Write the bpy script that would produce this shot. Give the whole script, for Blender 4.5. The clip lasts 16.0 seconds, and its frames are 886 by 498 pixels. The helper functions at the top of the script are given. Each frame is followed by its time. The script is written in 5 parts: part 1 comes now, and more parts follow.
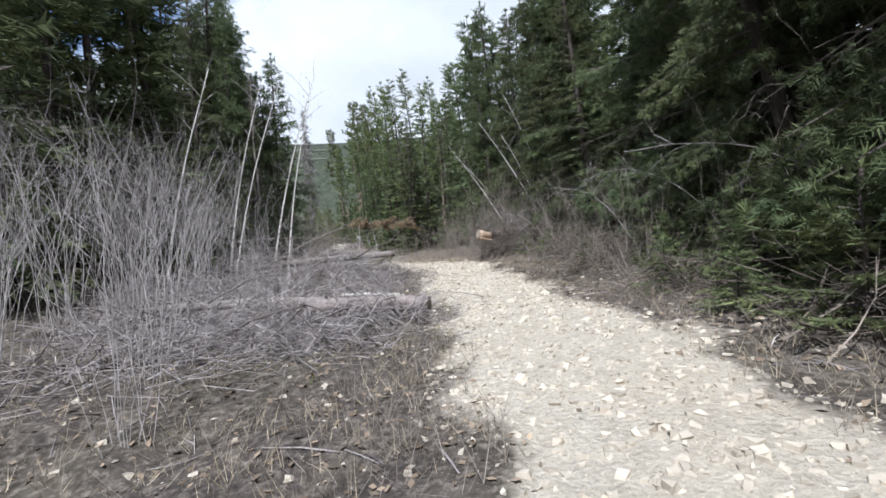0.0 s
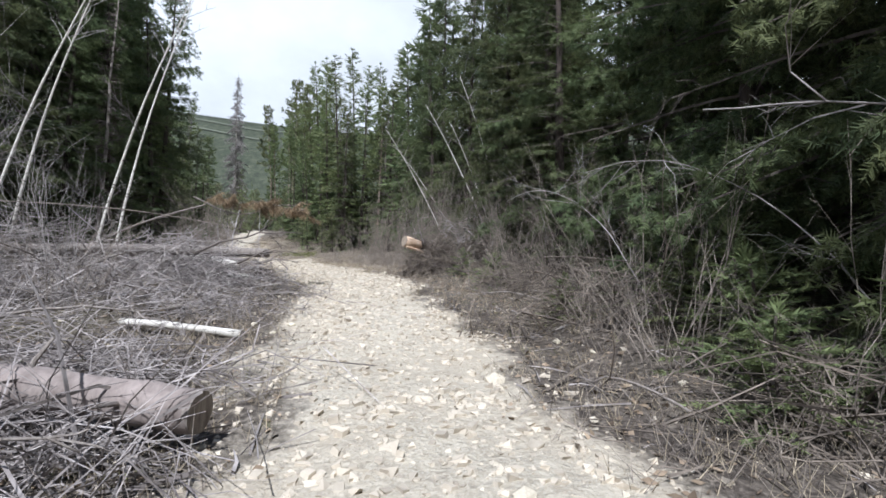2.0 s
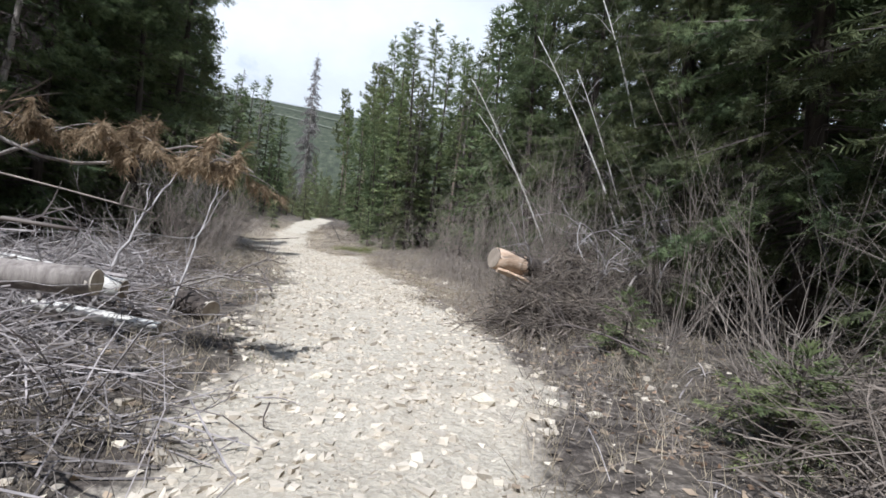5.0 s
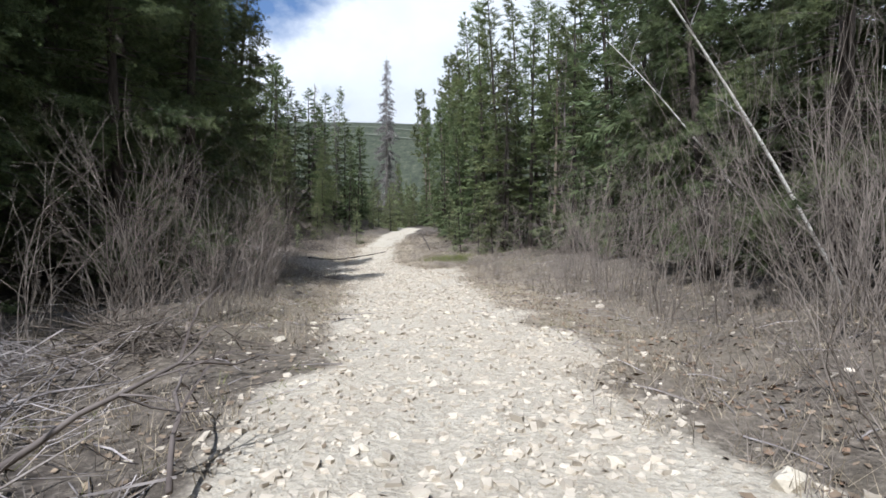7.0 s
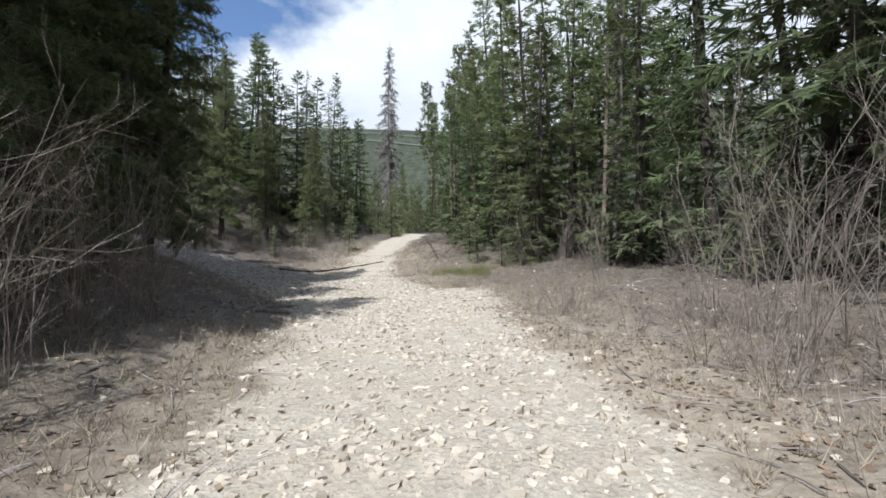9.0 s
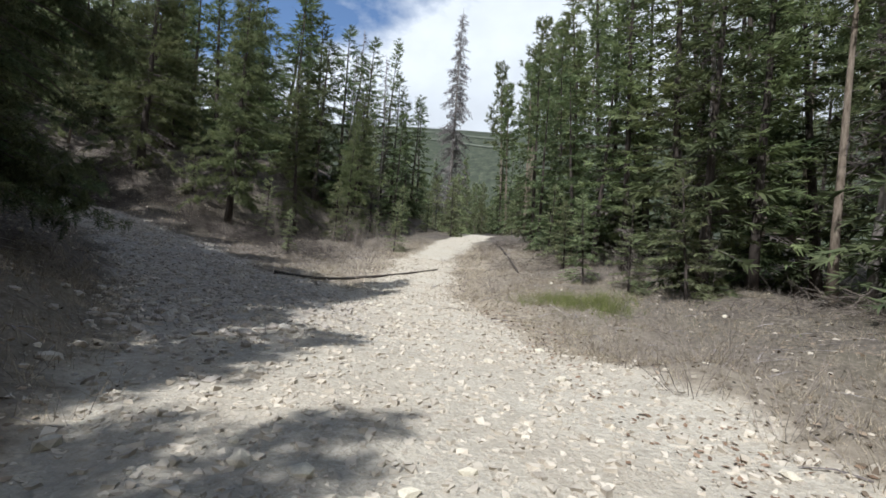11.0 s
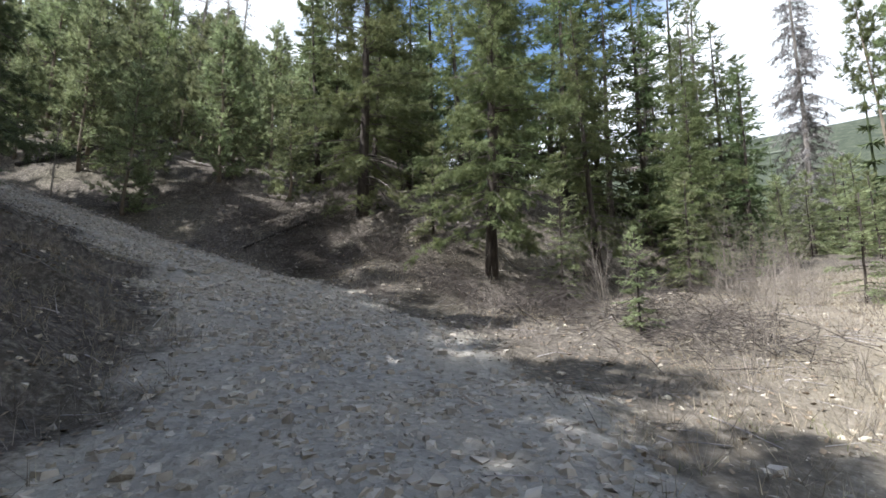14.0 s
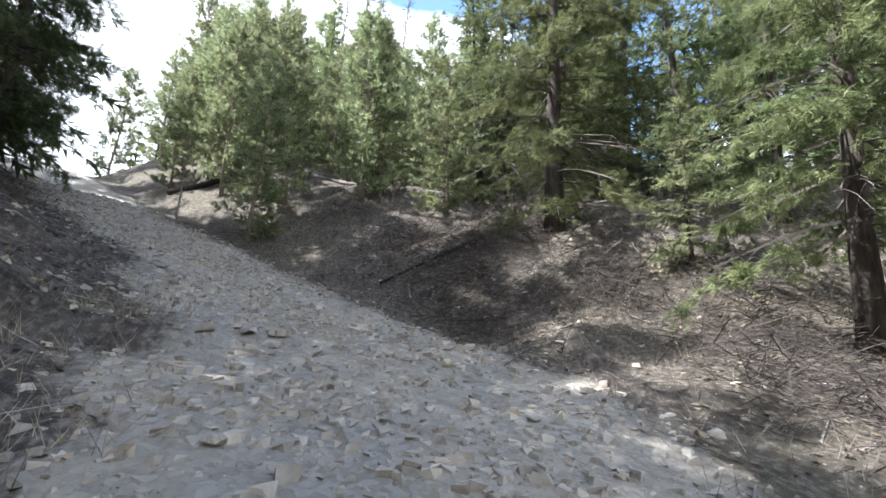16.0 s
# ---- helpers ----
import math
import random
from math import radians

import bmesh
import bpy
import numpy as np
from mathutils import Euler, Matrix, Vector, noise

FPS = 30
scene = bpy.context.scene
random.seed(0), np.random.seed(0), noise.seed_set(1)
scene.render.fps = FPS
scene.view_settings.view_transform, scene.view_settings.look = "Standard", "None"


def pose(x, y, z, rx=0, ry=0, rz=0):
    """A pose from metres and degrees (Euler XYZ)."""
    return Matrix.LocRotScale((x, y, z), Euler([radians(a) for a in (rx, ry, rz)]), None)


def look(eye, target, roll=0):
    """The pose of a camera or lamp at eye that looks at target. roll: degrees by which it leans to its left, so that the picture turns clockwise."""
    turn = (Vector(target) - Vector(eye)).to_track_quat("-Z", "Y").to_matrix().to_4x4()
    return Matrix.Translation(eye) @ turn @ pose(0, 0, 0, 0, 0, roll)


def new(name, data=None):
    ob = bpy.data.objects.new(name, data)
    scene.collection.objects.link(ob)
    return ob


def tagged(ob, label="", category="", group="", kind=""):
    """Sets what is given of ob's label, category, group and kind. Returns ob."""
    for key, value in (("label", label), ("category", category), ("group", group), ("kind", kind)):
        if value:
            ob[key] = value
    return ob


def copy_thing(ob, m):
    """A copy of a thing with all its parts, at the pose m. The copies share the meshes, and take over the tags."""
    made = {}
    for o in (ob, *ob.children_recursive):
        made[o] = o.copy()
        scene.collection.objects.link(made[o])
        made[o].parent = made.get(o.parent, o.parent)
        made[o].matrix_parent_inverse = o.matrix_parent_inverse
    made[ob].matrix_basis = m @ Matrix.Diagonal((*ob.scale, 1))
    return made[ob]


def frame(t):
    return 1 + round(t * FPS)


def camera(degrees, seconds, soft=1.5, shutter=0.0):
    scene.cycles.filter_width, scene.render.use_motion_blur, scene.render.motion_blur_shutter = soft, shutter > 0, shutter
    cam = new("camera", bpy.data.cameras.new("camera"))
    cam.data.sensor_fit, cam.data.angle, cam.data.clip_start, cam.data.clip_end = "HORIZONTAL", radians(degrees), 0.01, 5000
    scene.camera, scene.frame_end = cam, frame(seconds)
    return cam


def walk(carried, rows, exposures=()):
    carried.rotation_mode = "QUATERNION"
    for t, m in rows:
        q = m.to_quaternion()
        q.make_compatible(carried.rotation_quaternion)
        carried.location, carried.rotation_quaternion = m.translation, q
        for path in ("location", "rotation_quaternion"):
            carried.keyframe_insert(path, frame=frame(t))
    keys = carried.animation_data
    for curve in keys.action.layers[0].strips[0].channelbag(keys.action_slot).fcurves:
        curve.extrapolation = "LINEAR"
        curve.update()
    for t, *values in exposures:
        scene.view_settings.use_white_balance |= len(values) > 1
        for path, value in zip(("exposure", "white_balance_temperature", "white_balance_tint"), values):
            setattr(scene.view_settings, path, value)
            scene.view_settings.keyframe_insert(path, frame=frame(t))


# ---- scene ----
cam = camera(86.7, 16.0, soft=1.6)
PATH = [
    (0, (0.091, -0.084, 1.665), (0.046, 1.914, 1.753), -7.0),
    (0.5, (0.298, 1.278, 1.738), (0.342, 3.276, 1.815), -7.2),
    (1, (0.545, 2.64, 1.844), (0.695, 4.632, 1.928), -4.1),
    (1.5, (0.754, 3.943, 1.968), (0.961, 5.93, 2.05), -1.3),
    (2, (0.787, 5.02, 2.03), (1.011, 7.005, 2.126), 0.2),
    (2.5, (0.915, 6.183, 2.122), (1.101, 8.173, 2.202), 0.4),
    (3, (0.961, 7.313, 2.227), (1.101, 9.307, 2.294), 1.6),
    (3.2, (0.963, 7.829, 2.252), (1.092, 9.823, 2.337), 1.5),
    (5.3, (0.515, 13.811, 2.887), (0.405, 15.807, 2.967), 5.8),
    (5.5, (0.393, 14.444, 2.944), (0.246, 16.437, 3.035), 5.5),
    (6, (0.062, 16.048, 3.078), (-0.177, 18.032, 3.166), 5.0),
    (6.5, (-0.271, 17.582, 3.174), (-0.624, 19.55, 3.235), 2.2),
    (7, (-0.685, 19.18, 3.219), (-1.143, 21.126, 3.284), -0.9),
    (7.5, (-1.125, 20.902, 3.318), (-1.634, 22.835, 3.389), -2.4),
    (8, (-1.586, 22.779, 3.389), (-2.059, 24.722, 3.43), -2.6),
    (8.2, (-1.841, 23.582, 3.409), (-2.285, 25.531, 3.48), -3.0),
    (10.3, (-5.232, 32.795, 3.934), (-5.793, 34.713, 4.025), 3.8),
    (10.5, (-5.583, 33.789, 3.979), (-6.19, 35.692, 4.067), 1.7),
    (11, (-6.667, 36.359, 4.172), (-7.369, 38.229, 4.277), 3.9),
    (11.5, (-7.886, 38.762, 4.347), (-8.707, 40.584, 4.433), 2.9),
    (12, (-9.371, 40.893, 4.455), (-10.349, 42.635, 4.559), 4.5),
    (12.5, (-11.349, 42.817, 4.61), (-12.507, 44.441, 4.76), 1.0),
    (13, (-13.52, 44.187, 4.804), (-14.847, 45.663, 5.049), 1.7),
    (13.5, (-15.41, 45.301, 4.932), (-16.849, 46.665, 5.19), -0.4),
    (14, (-17.002, 46.3, 5.075), (-18.532, 47.556, 5.362), -0.6),
    (14.5, (-18.549, 47.107, 5.233), (-20.156, 48.255, 5.547), -1.5),
    (15, (-20.153, 47.835, 5.428), (-21.839, 48.846, 5.795), -1.3),
    (15.5, (-21.69, 48.345, 5.66), (-23.44, 49.222, 6.06), 0.7),
    (16, (-23.12, 48.75, 6.05), (-24.955, 49.43, 6.47), 2.2),
]
walk(cam, [(t, look(eye, target, roll)) for t, eye, target, roll in PATH],
     exposures=((0, 0.36, 5800, 10), (8, 0.36, 5880, 10), (10.5, 0.22, 6000, 9), (12, 0.2, 6000, 8), (13, 0.55, 6080, 8), (14, 1.1, 6060, 8), (15, 1.6, 6020, 9), (16, 1.9, 6000, 9)))


# ---- sky, sun and exposure ----
SUN_HEADING, SUN_HEIGHT = 169.0, 55.0          # degrees to the left of +y, degrees up
world = bpy.data.worlds.new("sky")
scene.world = world
world.use_nodes = True
wn, wl = world.node_tree.nodes, world.node_tree.links
wn.clear()
sky = wn.new("ShaderNodeTexSky")
sky.sky_type, sky.sun_disc = "NISHITA", False
sky.sun_elevation, sky.sun_rotation = radians(SUN_HEIGHT), radians(360 - SUN_HEADING)
sky.altitude, sky.air_density, sky.dust_density, sky.ozone_density = 900, 1.0, 0.6, 2.0
coord = wn.new("ShaderNodeTexCoord")
stretch = wn.new("ShaderNodeMapping")
stretch.inputs["Location"].default_value = (0.35, 0.15, 0.0)
stretch.inputs["Scale"].default_value = (1.0, 1.0, 1.6)
wl.new(coord.outputs["Generated"], stretch.inputs["Vector"])
puffs = wn.new("ShaderNodeTexNoise")
puffs.inputs["Scale"].default_value, puffs.inputs["Detail"].default_value, puffs.inputs["Roughness"].default_value = 2.3, 9, 0.55
wl.new(stretch.outputs["Vector"], puffs.inputs["Vector"])
# cumulus low all round, with one blue gap to the north-west
toward = wn.new("ShaderNodeVectorMath")
toward.operation = "DOT_PRODUCT"
gap_heading, gap_height = radians(40), radians(42)
toward.inputs[1].default_value = (-math.sin(gap_heading) * math.cos(gap_height), math.cos(gap_heading) * math.cos(gap_height), math.sin(gap_height))
wl.new(coord.outputs["Generated"], toward.inputs[0])
lean_sum = wn.new("ShaderNodeMath")
lean_sum.operation = "MULTIPLY_ADD"
lean_sum.inputs[1].default_value = -2.6
wl.new(toward.outputs["Value"], lean_sum.inputs[0])
wl.new(puffs.outputs["Fac"], lean_sum.inputs[2])
overhead = wn.new("ShaderNodeSeparateXYZ")
wl.new(coord.outputs["Generated"], overhead.inputs["Vector"])
# unseen clouds overhead are thinned out to weaken the fill light
thin_out = wn.new("ShaderNodeMapRange")
thin_out.inputs["From Min"].default_value, thin_out.inputs["From Max"].default_value = 0.60, 0.95
thin_out.inputs["To Min"].default_value, thin_out.inputs["To Max"].default_value = 0.0, -1.9
wl.new(overhead.outputs["Z"], thin_out.inputs["Value"])
open_sky = wn.new("ShaderNodeMath")
open_sky.operation = "ADD"
wl.new(lean_sum.outputs["Value"], open_sky.inputs[0])
wl.new(thin_out.outputs["Result"], open_sky.inputs[1])
cover = wn.new("ShaderNodeMapRange")
cover.inputs["From Min"].default_value, cover.inputs["From Max"].default_value = 0.62 - 2.6, 0.74 - 2.6
wl.new(open_sky.outputs["Value"], cover.inputs["Value"])
cloud_tone = wn.new("ShaderNodeMapRange")
cloud_tone.inputs["From Min"].default_value, cloud_tone.inputs["From Max"].default_value = 0.35, 0.7
cloud_tone.inputs["To Min"].default_value, cloud_tone.inputs["To Max"].default_value = 0.64, 0.96
wl.new(puffs.outputs["Fac"], cloud_tone.inputs["Value"])
cloud = wn.new("ShaderNodeBackground")
cloud.inputs["Color"].default_value = (0.93, 0.96, 1.0, 1)
wl.new(cloud_tone.outputs["Result"], cloud.inputs["Strength"])
blue = wn.new("ShaderNodeBackground")
blue.inputs["Strength"].default_value = 0.14
wl.new(sky.outputs["Color"], blue.inputs["Color"])
both = wn.new("ShaderNodeMixShader")
wl.new(cover.outputs["Result"], both.inputs["Fac"])
wl.new(blue.outputs["Background"], both.inputs[1])
wl.new(cloud.outputs["Background"], both.inputs[2])
world_out = wn.new("ShaderNodeOutputWorld")
wl.new(both.outputs["Shader"], world_out.inputs["Surface"])

sun_data = bpy.data.lights.new("sun", "SUN")
sun_data.energy, sun_data.angle, sun_data.color = 5.0, radians(0.53), (1.0, 0.975, 0.945)
sun = new("sun", sun_data)
sun_way = Vector((-math.sin(radians(SUN_HEADING)) * math.cos(radians(SUN_HEIGHT)), math.cos(radians(SUN_HEADING)) * math.cos(radians(SUN_HEIGHT)), math.sin(radians(SUN_HEIGHT))))
sun.matrix_world = look(sun_way * 100, (0, 0, 0))


# ---- materials ----
class Paint:
    """A node material with short ways to wire it."""

    def __init__(self, name, roughness=0.9):
        self.m = bpy.data.materials.new(name)
        self.m.use_nodes = True
        self.n, self.l = self.m.node_tree.nodes, self.m.node_tree.links
        self.b = self.n["Principled BSDF"]
        self.b.inputs["Roughness"].default_value = roughness
        self.b.inputs["Specular IOR Level"].default_value = 0.25
        self.where = self.n.new("ShaderNodeTexCoord").outputs["Object"]

    def noise(self, scale, detail=4, rough=0.6, stretch=None, where=None):
        t = self.n.new("ShaderNodeTexNoise")
        t.inputs["Scale"].default_value, t.inputs["Detail"].default_value, t.inputs["Roughness"].default_value = scale, detail, rough
        src = where or self.where
        if stretch:
            mp = self.n.new("ShaderNodeMapping")
            mp.inputs["Scale"].default_value = stretch
            self.l.new(src, mp.inputs["Vector"])
            src = mp.outputs["Vector"]
        self.l.new(src, t.inputs["Vector"])
        return t.outputs["Fac"]

    def cells(self, scale, where=None):
        t = self.n.new("ShaderNodeTexVoronoi")
        t.inputs["Scale"].default_value = scale
        self.l.new(where or self.where, t.inputs["Vector"])
        return t

    def ramp(self, fac, stops):
        r = self.n.new("ShaderNodeValToRGB")
        while len(r.color_ramp.elements) < len(stops):
            r.color_ramp.elements.new(0.5)
        for e, (p, c) in zip(r.color_ramp.elements, stops):
            e.position, e.color = p, (*c, 1)
        self.l.new(fac, r.inputs["Fac"])
        return r.outputs["Color"]

    def mix(self, fac, a, b, how="MIX"):
        x = self.n.new("ShaderNodeMix")
        x.data_type, x.blend_type = "RGBA", how
        for src, k in ((fac, "Factor"), (a, "A"), (b, "B")):
            slot = [i for i in x.inputs if i.name == k and (i.type == "RGBA" or k == "Factor" and i.type == "VALUE")][0]
            if isinstance(src, (int, float)):
                slot.default_value = src
            elif isinstance(src, tuple):
                slot.default_value = (*src, 1)
            else:
                self.l.new(src, slot)
        return [o for o in x.outputs if o.type == "RGBA"][0]

    def attribute(self, name):
        a = self.n.new("ShaderNodeAttribute")
        a.attribute_name = name
        return a.outputs["Fac"]

    def random(self):
        return self.n.new("ShaderNodeObjectInfo").outputs["Random"]

    def island(self):
        return self.n.new("ShaderNodeNewGeometry").outputs["Random Per Island"]

    def shift(self, colour, hue=None, value=None, hue_range=(0.49, 0.51), value_range=(0.75, 1.25)):
        h = self.n.new("ShaderNodeHueSaturation")
        for src, key, (lo, hi) in ((hue, "Hue", hue_range), (value, "Value", value_range)):
            if src is not None:
                r = self.n.new("ShaderNodeMapRange")
                r.inputs["To Min"].default_value, r.inputs["To Max"].default_value = lo, hi
                self.l.new(src, r.inputs["Value"])
                self.l.new(r.outputs["Result"], h.inputs[key])
        self.l.new(colour, h.inputs["Color"])
        return h.outputs["Color"]

    def colour(self, c):
        self.l.new(c, self.b.inputs["Base Color"])
        return self

    def bump(self, fac, strength=0.5, distance=0.02):
        b = self.n.new("ShaderNodeBump")
        b.inputs["Strength"].default_value, b.inputs["Distance"].default_value = strength, distance
        self.l.new(fac, b.inputs["Height"])
        self.l.new(b.outputs["Normal"], self.b.inputs["Normal"])
        return self

    def thin(self, colour, amount=0.35):
        """Lets light through, as needles and leaves do."""
        t = self.n.new("ShaderNodeBsdfTranslucent")
        self.l.new(colour, t.inputs["Color"])
        mx = self.n.new("ShaderNodeMixShader")
        mx.inputs["Fac"].default_value = amount
        self.l.new(self.b.outputs["BSDF"], mx.inputs[1])
        self.l.new(t.outputs["BSDF"], mx.inputs[2])
        self.l.new(mx.outputs["Shader"], self.n["Material Output"].inputs["Surface"])
        return self


def needle_paint(name, dark, light, through_amount=0.3):
    p = Paint(name, 0.75)
    tone = p.ramp(p.noise(0.9, 3), [(0.3, dark), (0.7, light)])
    tone = p.shift(tone, p.random(), p.island(), (0.48, 0.515), (0.6, 1.45))
    tone = p.shift(tone, None, p.random(), value_range=(0.8, 1.25))
    return p.colour(tone).thin(tone, through_amount).m


def bark_paint(name, low, high, scale=5.0, relief=0.03):
    p = Paint(name, 0.95)
    grain = p.noise(scale, 7, 0.7, (2.5, 2.5, 0.5))
    tone = p.ramp(grain, [(0.3, low), (0.68, high)])
    tone = p.shift(tone, None, p.noise(0.7, 2), value_range=(0.7, 1.3))
    return p.colour(tone).bump(grain, 0.8, relief).m


def twig_paint(name, low, high):
    p = Paint(name, 0.9)
    tone = p.shift(p.ramp(p.noise(3.0, 3), [(0.3, low), (0.7, high)]), None, p.island(), value_range=(0.6, 1.35))
    return p.colour(tone).m


M = {}
M["spruce"] = needle_paint("spruce_needles", (0.066, 0.090, 0.046), (0.150, 0.174, 0.078), 0.40)
M["pine"] = needle_paint("pine_needles", (0.100, 0.127, 0.058), (0.205, 0.230, 0.102), 0.42)
M["fresh"] = needle_paint("young_needles", (0.15, 0.178, 0.092), (0.275, 0.298, 0.158), 0.48)
M["dead_needles"] = needle_paint("dead_needles", (0.19, 0.14, 0.085), (0.38, 0.29, 0.18), 0.3)
M["dead_twig"] = twig_paint("dead_twigs", (0.075, 0.060, 0.055), (0.17, 0.145, 0.13))
M["snag_twig"] = twig_paint("snag_twigs", (0.14, 0.125, 0.122), (0.30, 0.275, 0.265))
M["log_bark"] = bark_paint("old_log_bark", (0.14, 0.115, 0.105), (0.30, 0.255, 0.235), 3.0, 0.012)
M["dark_twig"] = twig_paint("dark_dead_twigs", (0.035, 0.029, 0.027), (0.12, 0.10, 0.088))
M["brown_twig"] = twig_paint("brown_twigs", (0.065, 0.053, 0.045), (0.24, 0.20, 0.165))
M["far_road"] = twig_paint("far_road", (0.105, 0.11, 0.085), (0.15, 0.155, 0.12))
M["bark"] = bark_paint("conifer_bark", (0.024, 0.019, 0.017), (0.098, 0.080, 0.068))
M["pine_bark"] = bark_paint("pine_bark", (0.10, 0.075, 0.055), (0.30, 0.245, 0.19))
M["grey_wood"] = bark_paint("weathered_wood", (0.12, 0.10, 0.09), (0.33, 0.295, 0.265), 7.0, 0.012)
M["burnt"] = bark_paint("charred_wood", (0.012, 0.011, 0.010), (0.06, 0.052, 0.046), 8.0)
M["shrub"] = twig_paint("shrub_stems", (0.11, 0.092, 0.079), (0.32, 0.275, 0.236))
M["shrub_grey"] = twig_paint("grey_stems", (0.17, 0.152, 0.144), (0.43, 0.40, 0.385))
M["slash"] = twig_paint("slash_twigs", (0.13, 0.112, 0.106), (0.44, 0.40, 0.385))
M["straw"] = twig_paint("dry_grass", (0.22, 0.18, 0.125), (0.44, 0.375, 0.275))
M["moss"] = twig_paint("green_grass", (0.10, 0.12, 0.035), (0.20, 0.21, 0.07))
M["rust_leaf"] = twig_paint("rust_leaves", (0.13, 0.08, 0.05), (0.27, 0.185, 0.125))
M["leaf"] = twig_paint("fallen_leaves", (0.12, 0.088, 0.062), (0.33, 0.255, 0.18))

p = Paint("birch_bark", 0.7)
bands = p.noise(4.0, 5, 0.7, (1.2, 1.2, 5.0))
p.colour(p.ramp(bands, [(0.36, (0.05, 0.045, 0.04)), (0.44, (0.52, 0.49, 0.44)), (0.75, (0.72, 0.70, 0.66))])).bump(bands, 0.4, 0.01)
M["birch"] = p.m

p = Paint("sawn_wood", 0.8)
rings = p.n.new("ShaderNodeTexWave")
rings.wave_type, rings.rings_direction = "RINGS", "X"
rings.inputs["Scale"].default_value, rings.inputs["Distortion"].default_value, rings.inputs["Detail"].default_value = 26, 7.0, 5
p.l.new(p.where, rings.inputs["Vector"])
tone = p.mix(0.2, p.ramp(p.noise(6, 6), [(0.3, (0.20, 0.165, 0.13)), (0.7, (0.37, 0.31, 0.25))]), p.ramp(rings.outputs["Fac"], [(0.2, (0.22, 0.175, 0.13)), (0.8, (0.46, 0.38, 0.30))]))
p.colour(tone).bump(p.noise(40, 3), 0.35, 0.006)
M["sawn"] = p.m

p = Paint("old_sawn_wood", 0.85)
p.colour(p.ramp(p.noise(6, 5), [(0.3, (0.30, 0.25, 0.20)), (0.7, (0.58, 0.52, 0.44))])).bump(p.noise(30, 3), 0.3, 0.006)
M["old_sawn"] = p.m

p = Paint("bare_wood", 0.8)
grain = p.noise(7, 6, 0.7, (1.0, 1.0, 3.0))
p.colour(p.ramp(grain, [(0.3, (0.34, 0.215, 0.135)), (0.5, (0.52, 0.38, 0.275)), (0.72, (0.64, 0.53, 0.43))])).bump(grain, 0.5, 0.01)
M["bare_wood"] = p.m

p = Paint("road_stone", 0.92)
tone = p.ramp(p.noise(6, 5), [(0.25, (0.45, 0.40, 0.318)), (0.75, (0.69, 0.625, 0.505))])
tone = p.shift(p.mix(0.2, tone, (0.46, 0.39, 0.30)), p.random(), p.island(), (0.49, 0.51), (0.72, 1.2))
p.colour(p.shift(tone, None, p.random(), value_range=(0.85, 1.15))).bump(p.noise(22, 5), 0.5, 0.012)
M["stone"] = p.m

# side road stone: greyer itself, and darkened in the colour as shade
p = Paint("shaded_grey_road_stone", 0.92)
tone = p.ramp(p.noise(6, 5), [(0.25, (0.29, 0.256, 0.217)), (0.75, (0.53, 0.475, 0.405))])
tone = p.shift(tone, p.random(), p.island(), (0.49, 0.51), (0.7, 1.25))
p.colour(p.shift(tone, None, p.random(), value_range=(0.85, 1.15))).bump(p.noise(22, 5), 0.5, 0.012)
M["shaded_grey_stone"] = p.m

# forest floor that turns into gravel where the wheels run
p = Paint("forest_floor", 0.96)
big, mid, small = p.noise(0.23, 4), p.noise(1.7, 5), p.noise(11, 6, 0.7)
floor_tone = p.ramp(mid, [(0.30, (0.028, 0.023, 0.020)), (0.52, (0.085, 0.070, 0.057)), (0.75, (0.21, 0.18, 0.14))])
floor_tone = p.mix(p.ramp(big, [(0.48, (0, 0, 0)), (0.68, (0.5, 0.5, 0.5))]), floor_tone, (0.14, 0.13, 0.065))
floor_tone = p.mix(0.55, floor_tone, p.ramp(small, [(0.36, (0.022, 0.018, 0.016)), (0.5, (0.085, 0.070, 0.060)), (0.66, (0.32, 0.275, 0.23))]), "MIX")
sun_dried = p.ramp(p.noise(4.5, 6, 0.7), [(0.3, (0.20, 0.16, 0.115)), (0.7, (0.46, 0.395, 0.30))])
floor_tone = p.mix(p.attribute("dry"), floor_tone, sun_dried)
bent = p.n.new("ShaderNodeVectorMath")
bent.operation = "MULTIPLY_ADD"
wob = p.n.new("ShaderNodeTexNoise")
wob.inputs["Scale"].default_value = 6.0
p.l.new(p.where, wob.inputs["Vector"])
p.l.new(wob.outputs["Color"], bent.inputs[0])
bent.inputs[1].default_value = (0.12, 0.12, 0.12)
p.l.new(p.where, bent.inputs[2])
grit = p.cells(15, bent.outputs["Vector"])
grit_fine = p.cells(52, bent.outputs["Vector"])
gravel = p.ramp(grit.outputs["Color"], [(0.1, (0.335, 0.29, 0.22)), (0.9, (0.645, 0.58, 0.462))])
gravel = p.mix(0.4, gravel, p.ramp(grit_fine.outputs["Color"], [(0.1, (0.20, 0.18, 0.145)), (0.9, (0.62, 0.59, 0.53))]))
# dirt and shade in the gaps between stones, put into the colour for relief
gap_dirt_shade = p.ramp(grit.outputs["Distance"], [(0.35, (1, 1, 1)), (0.75, (0.5, 0.47, 0.43))])
gravel = p.mix(0.14, gravel, gap_dirt_shade, "MULTIPLY")
gravel = p.mix(0.40, gravel, p.ramp(p.noise(3.2, 7, 0.72), [(0.3, (0.30, 0.25, 0.185)), (0.7, (0.56, 0.51, 0.42))]))
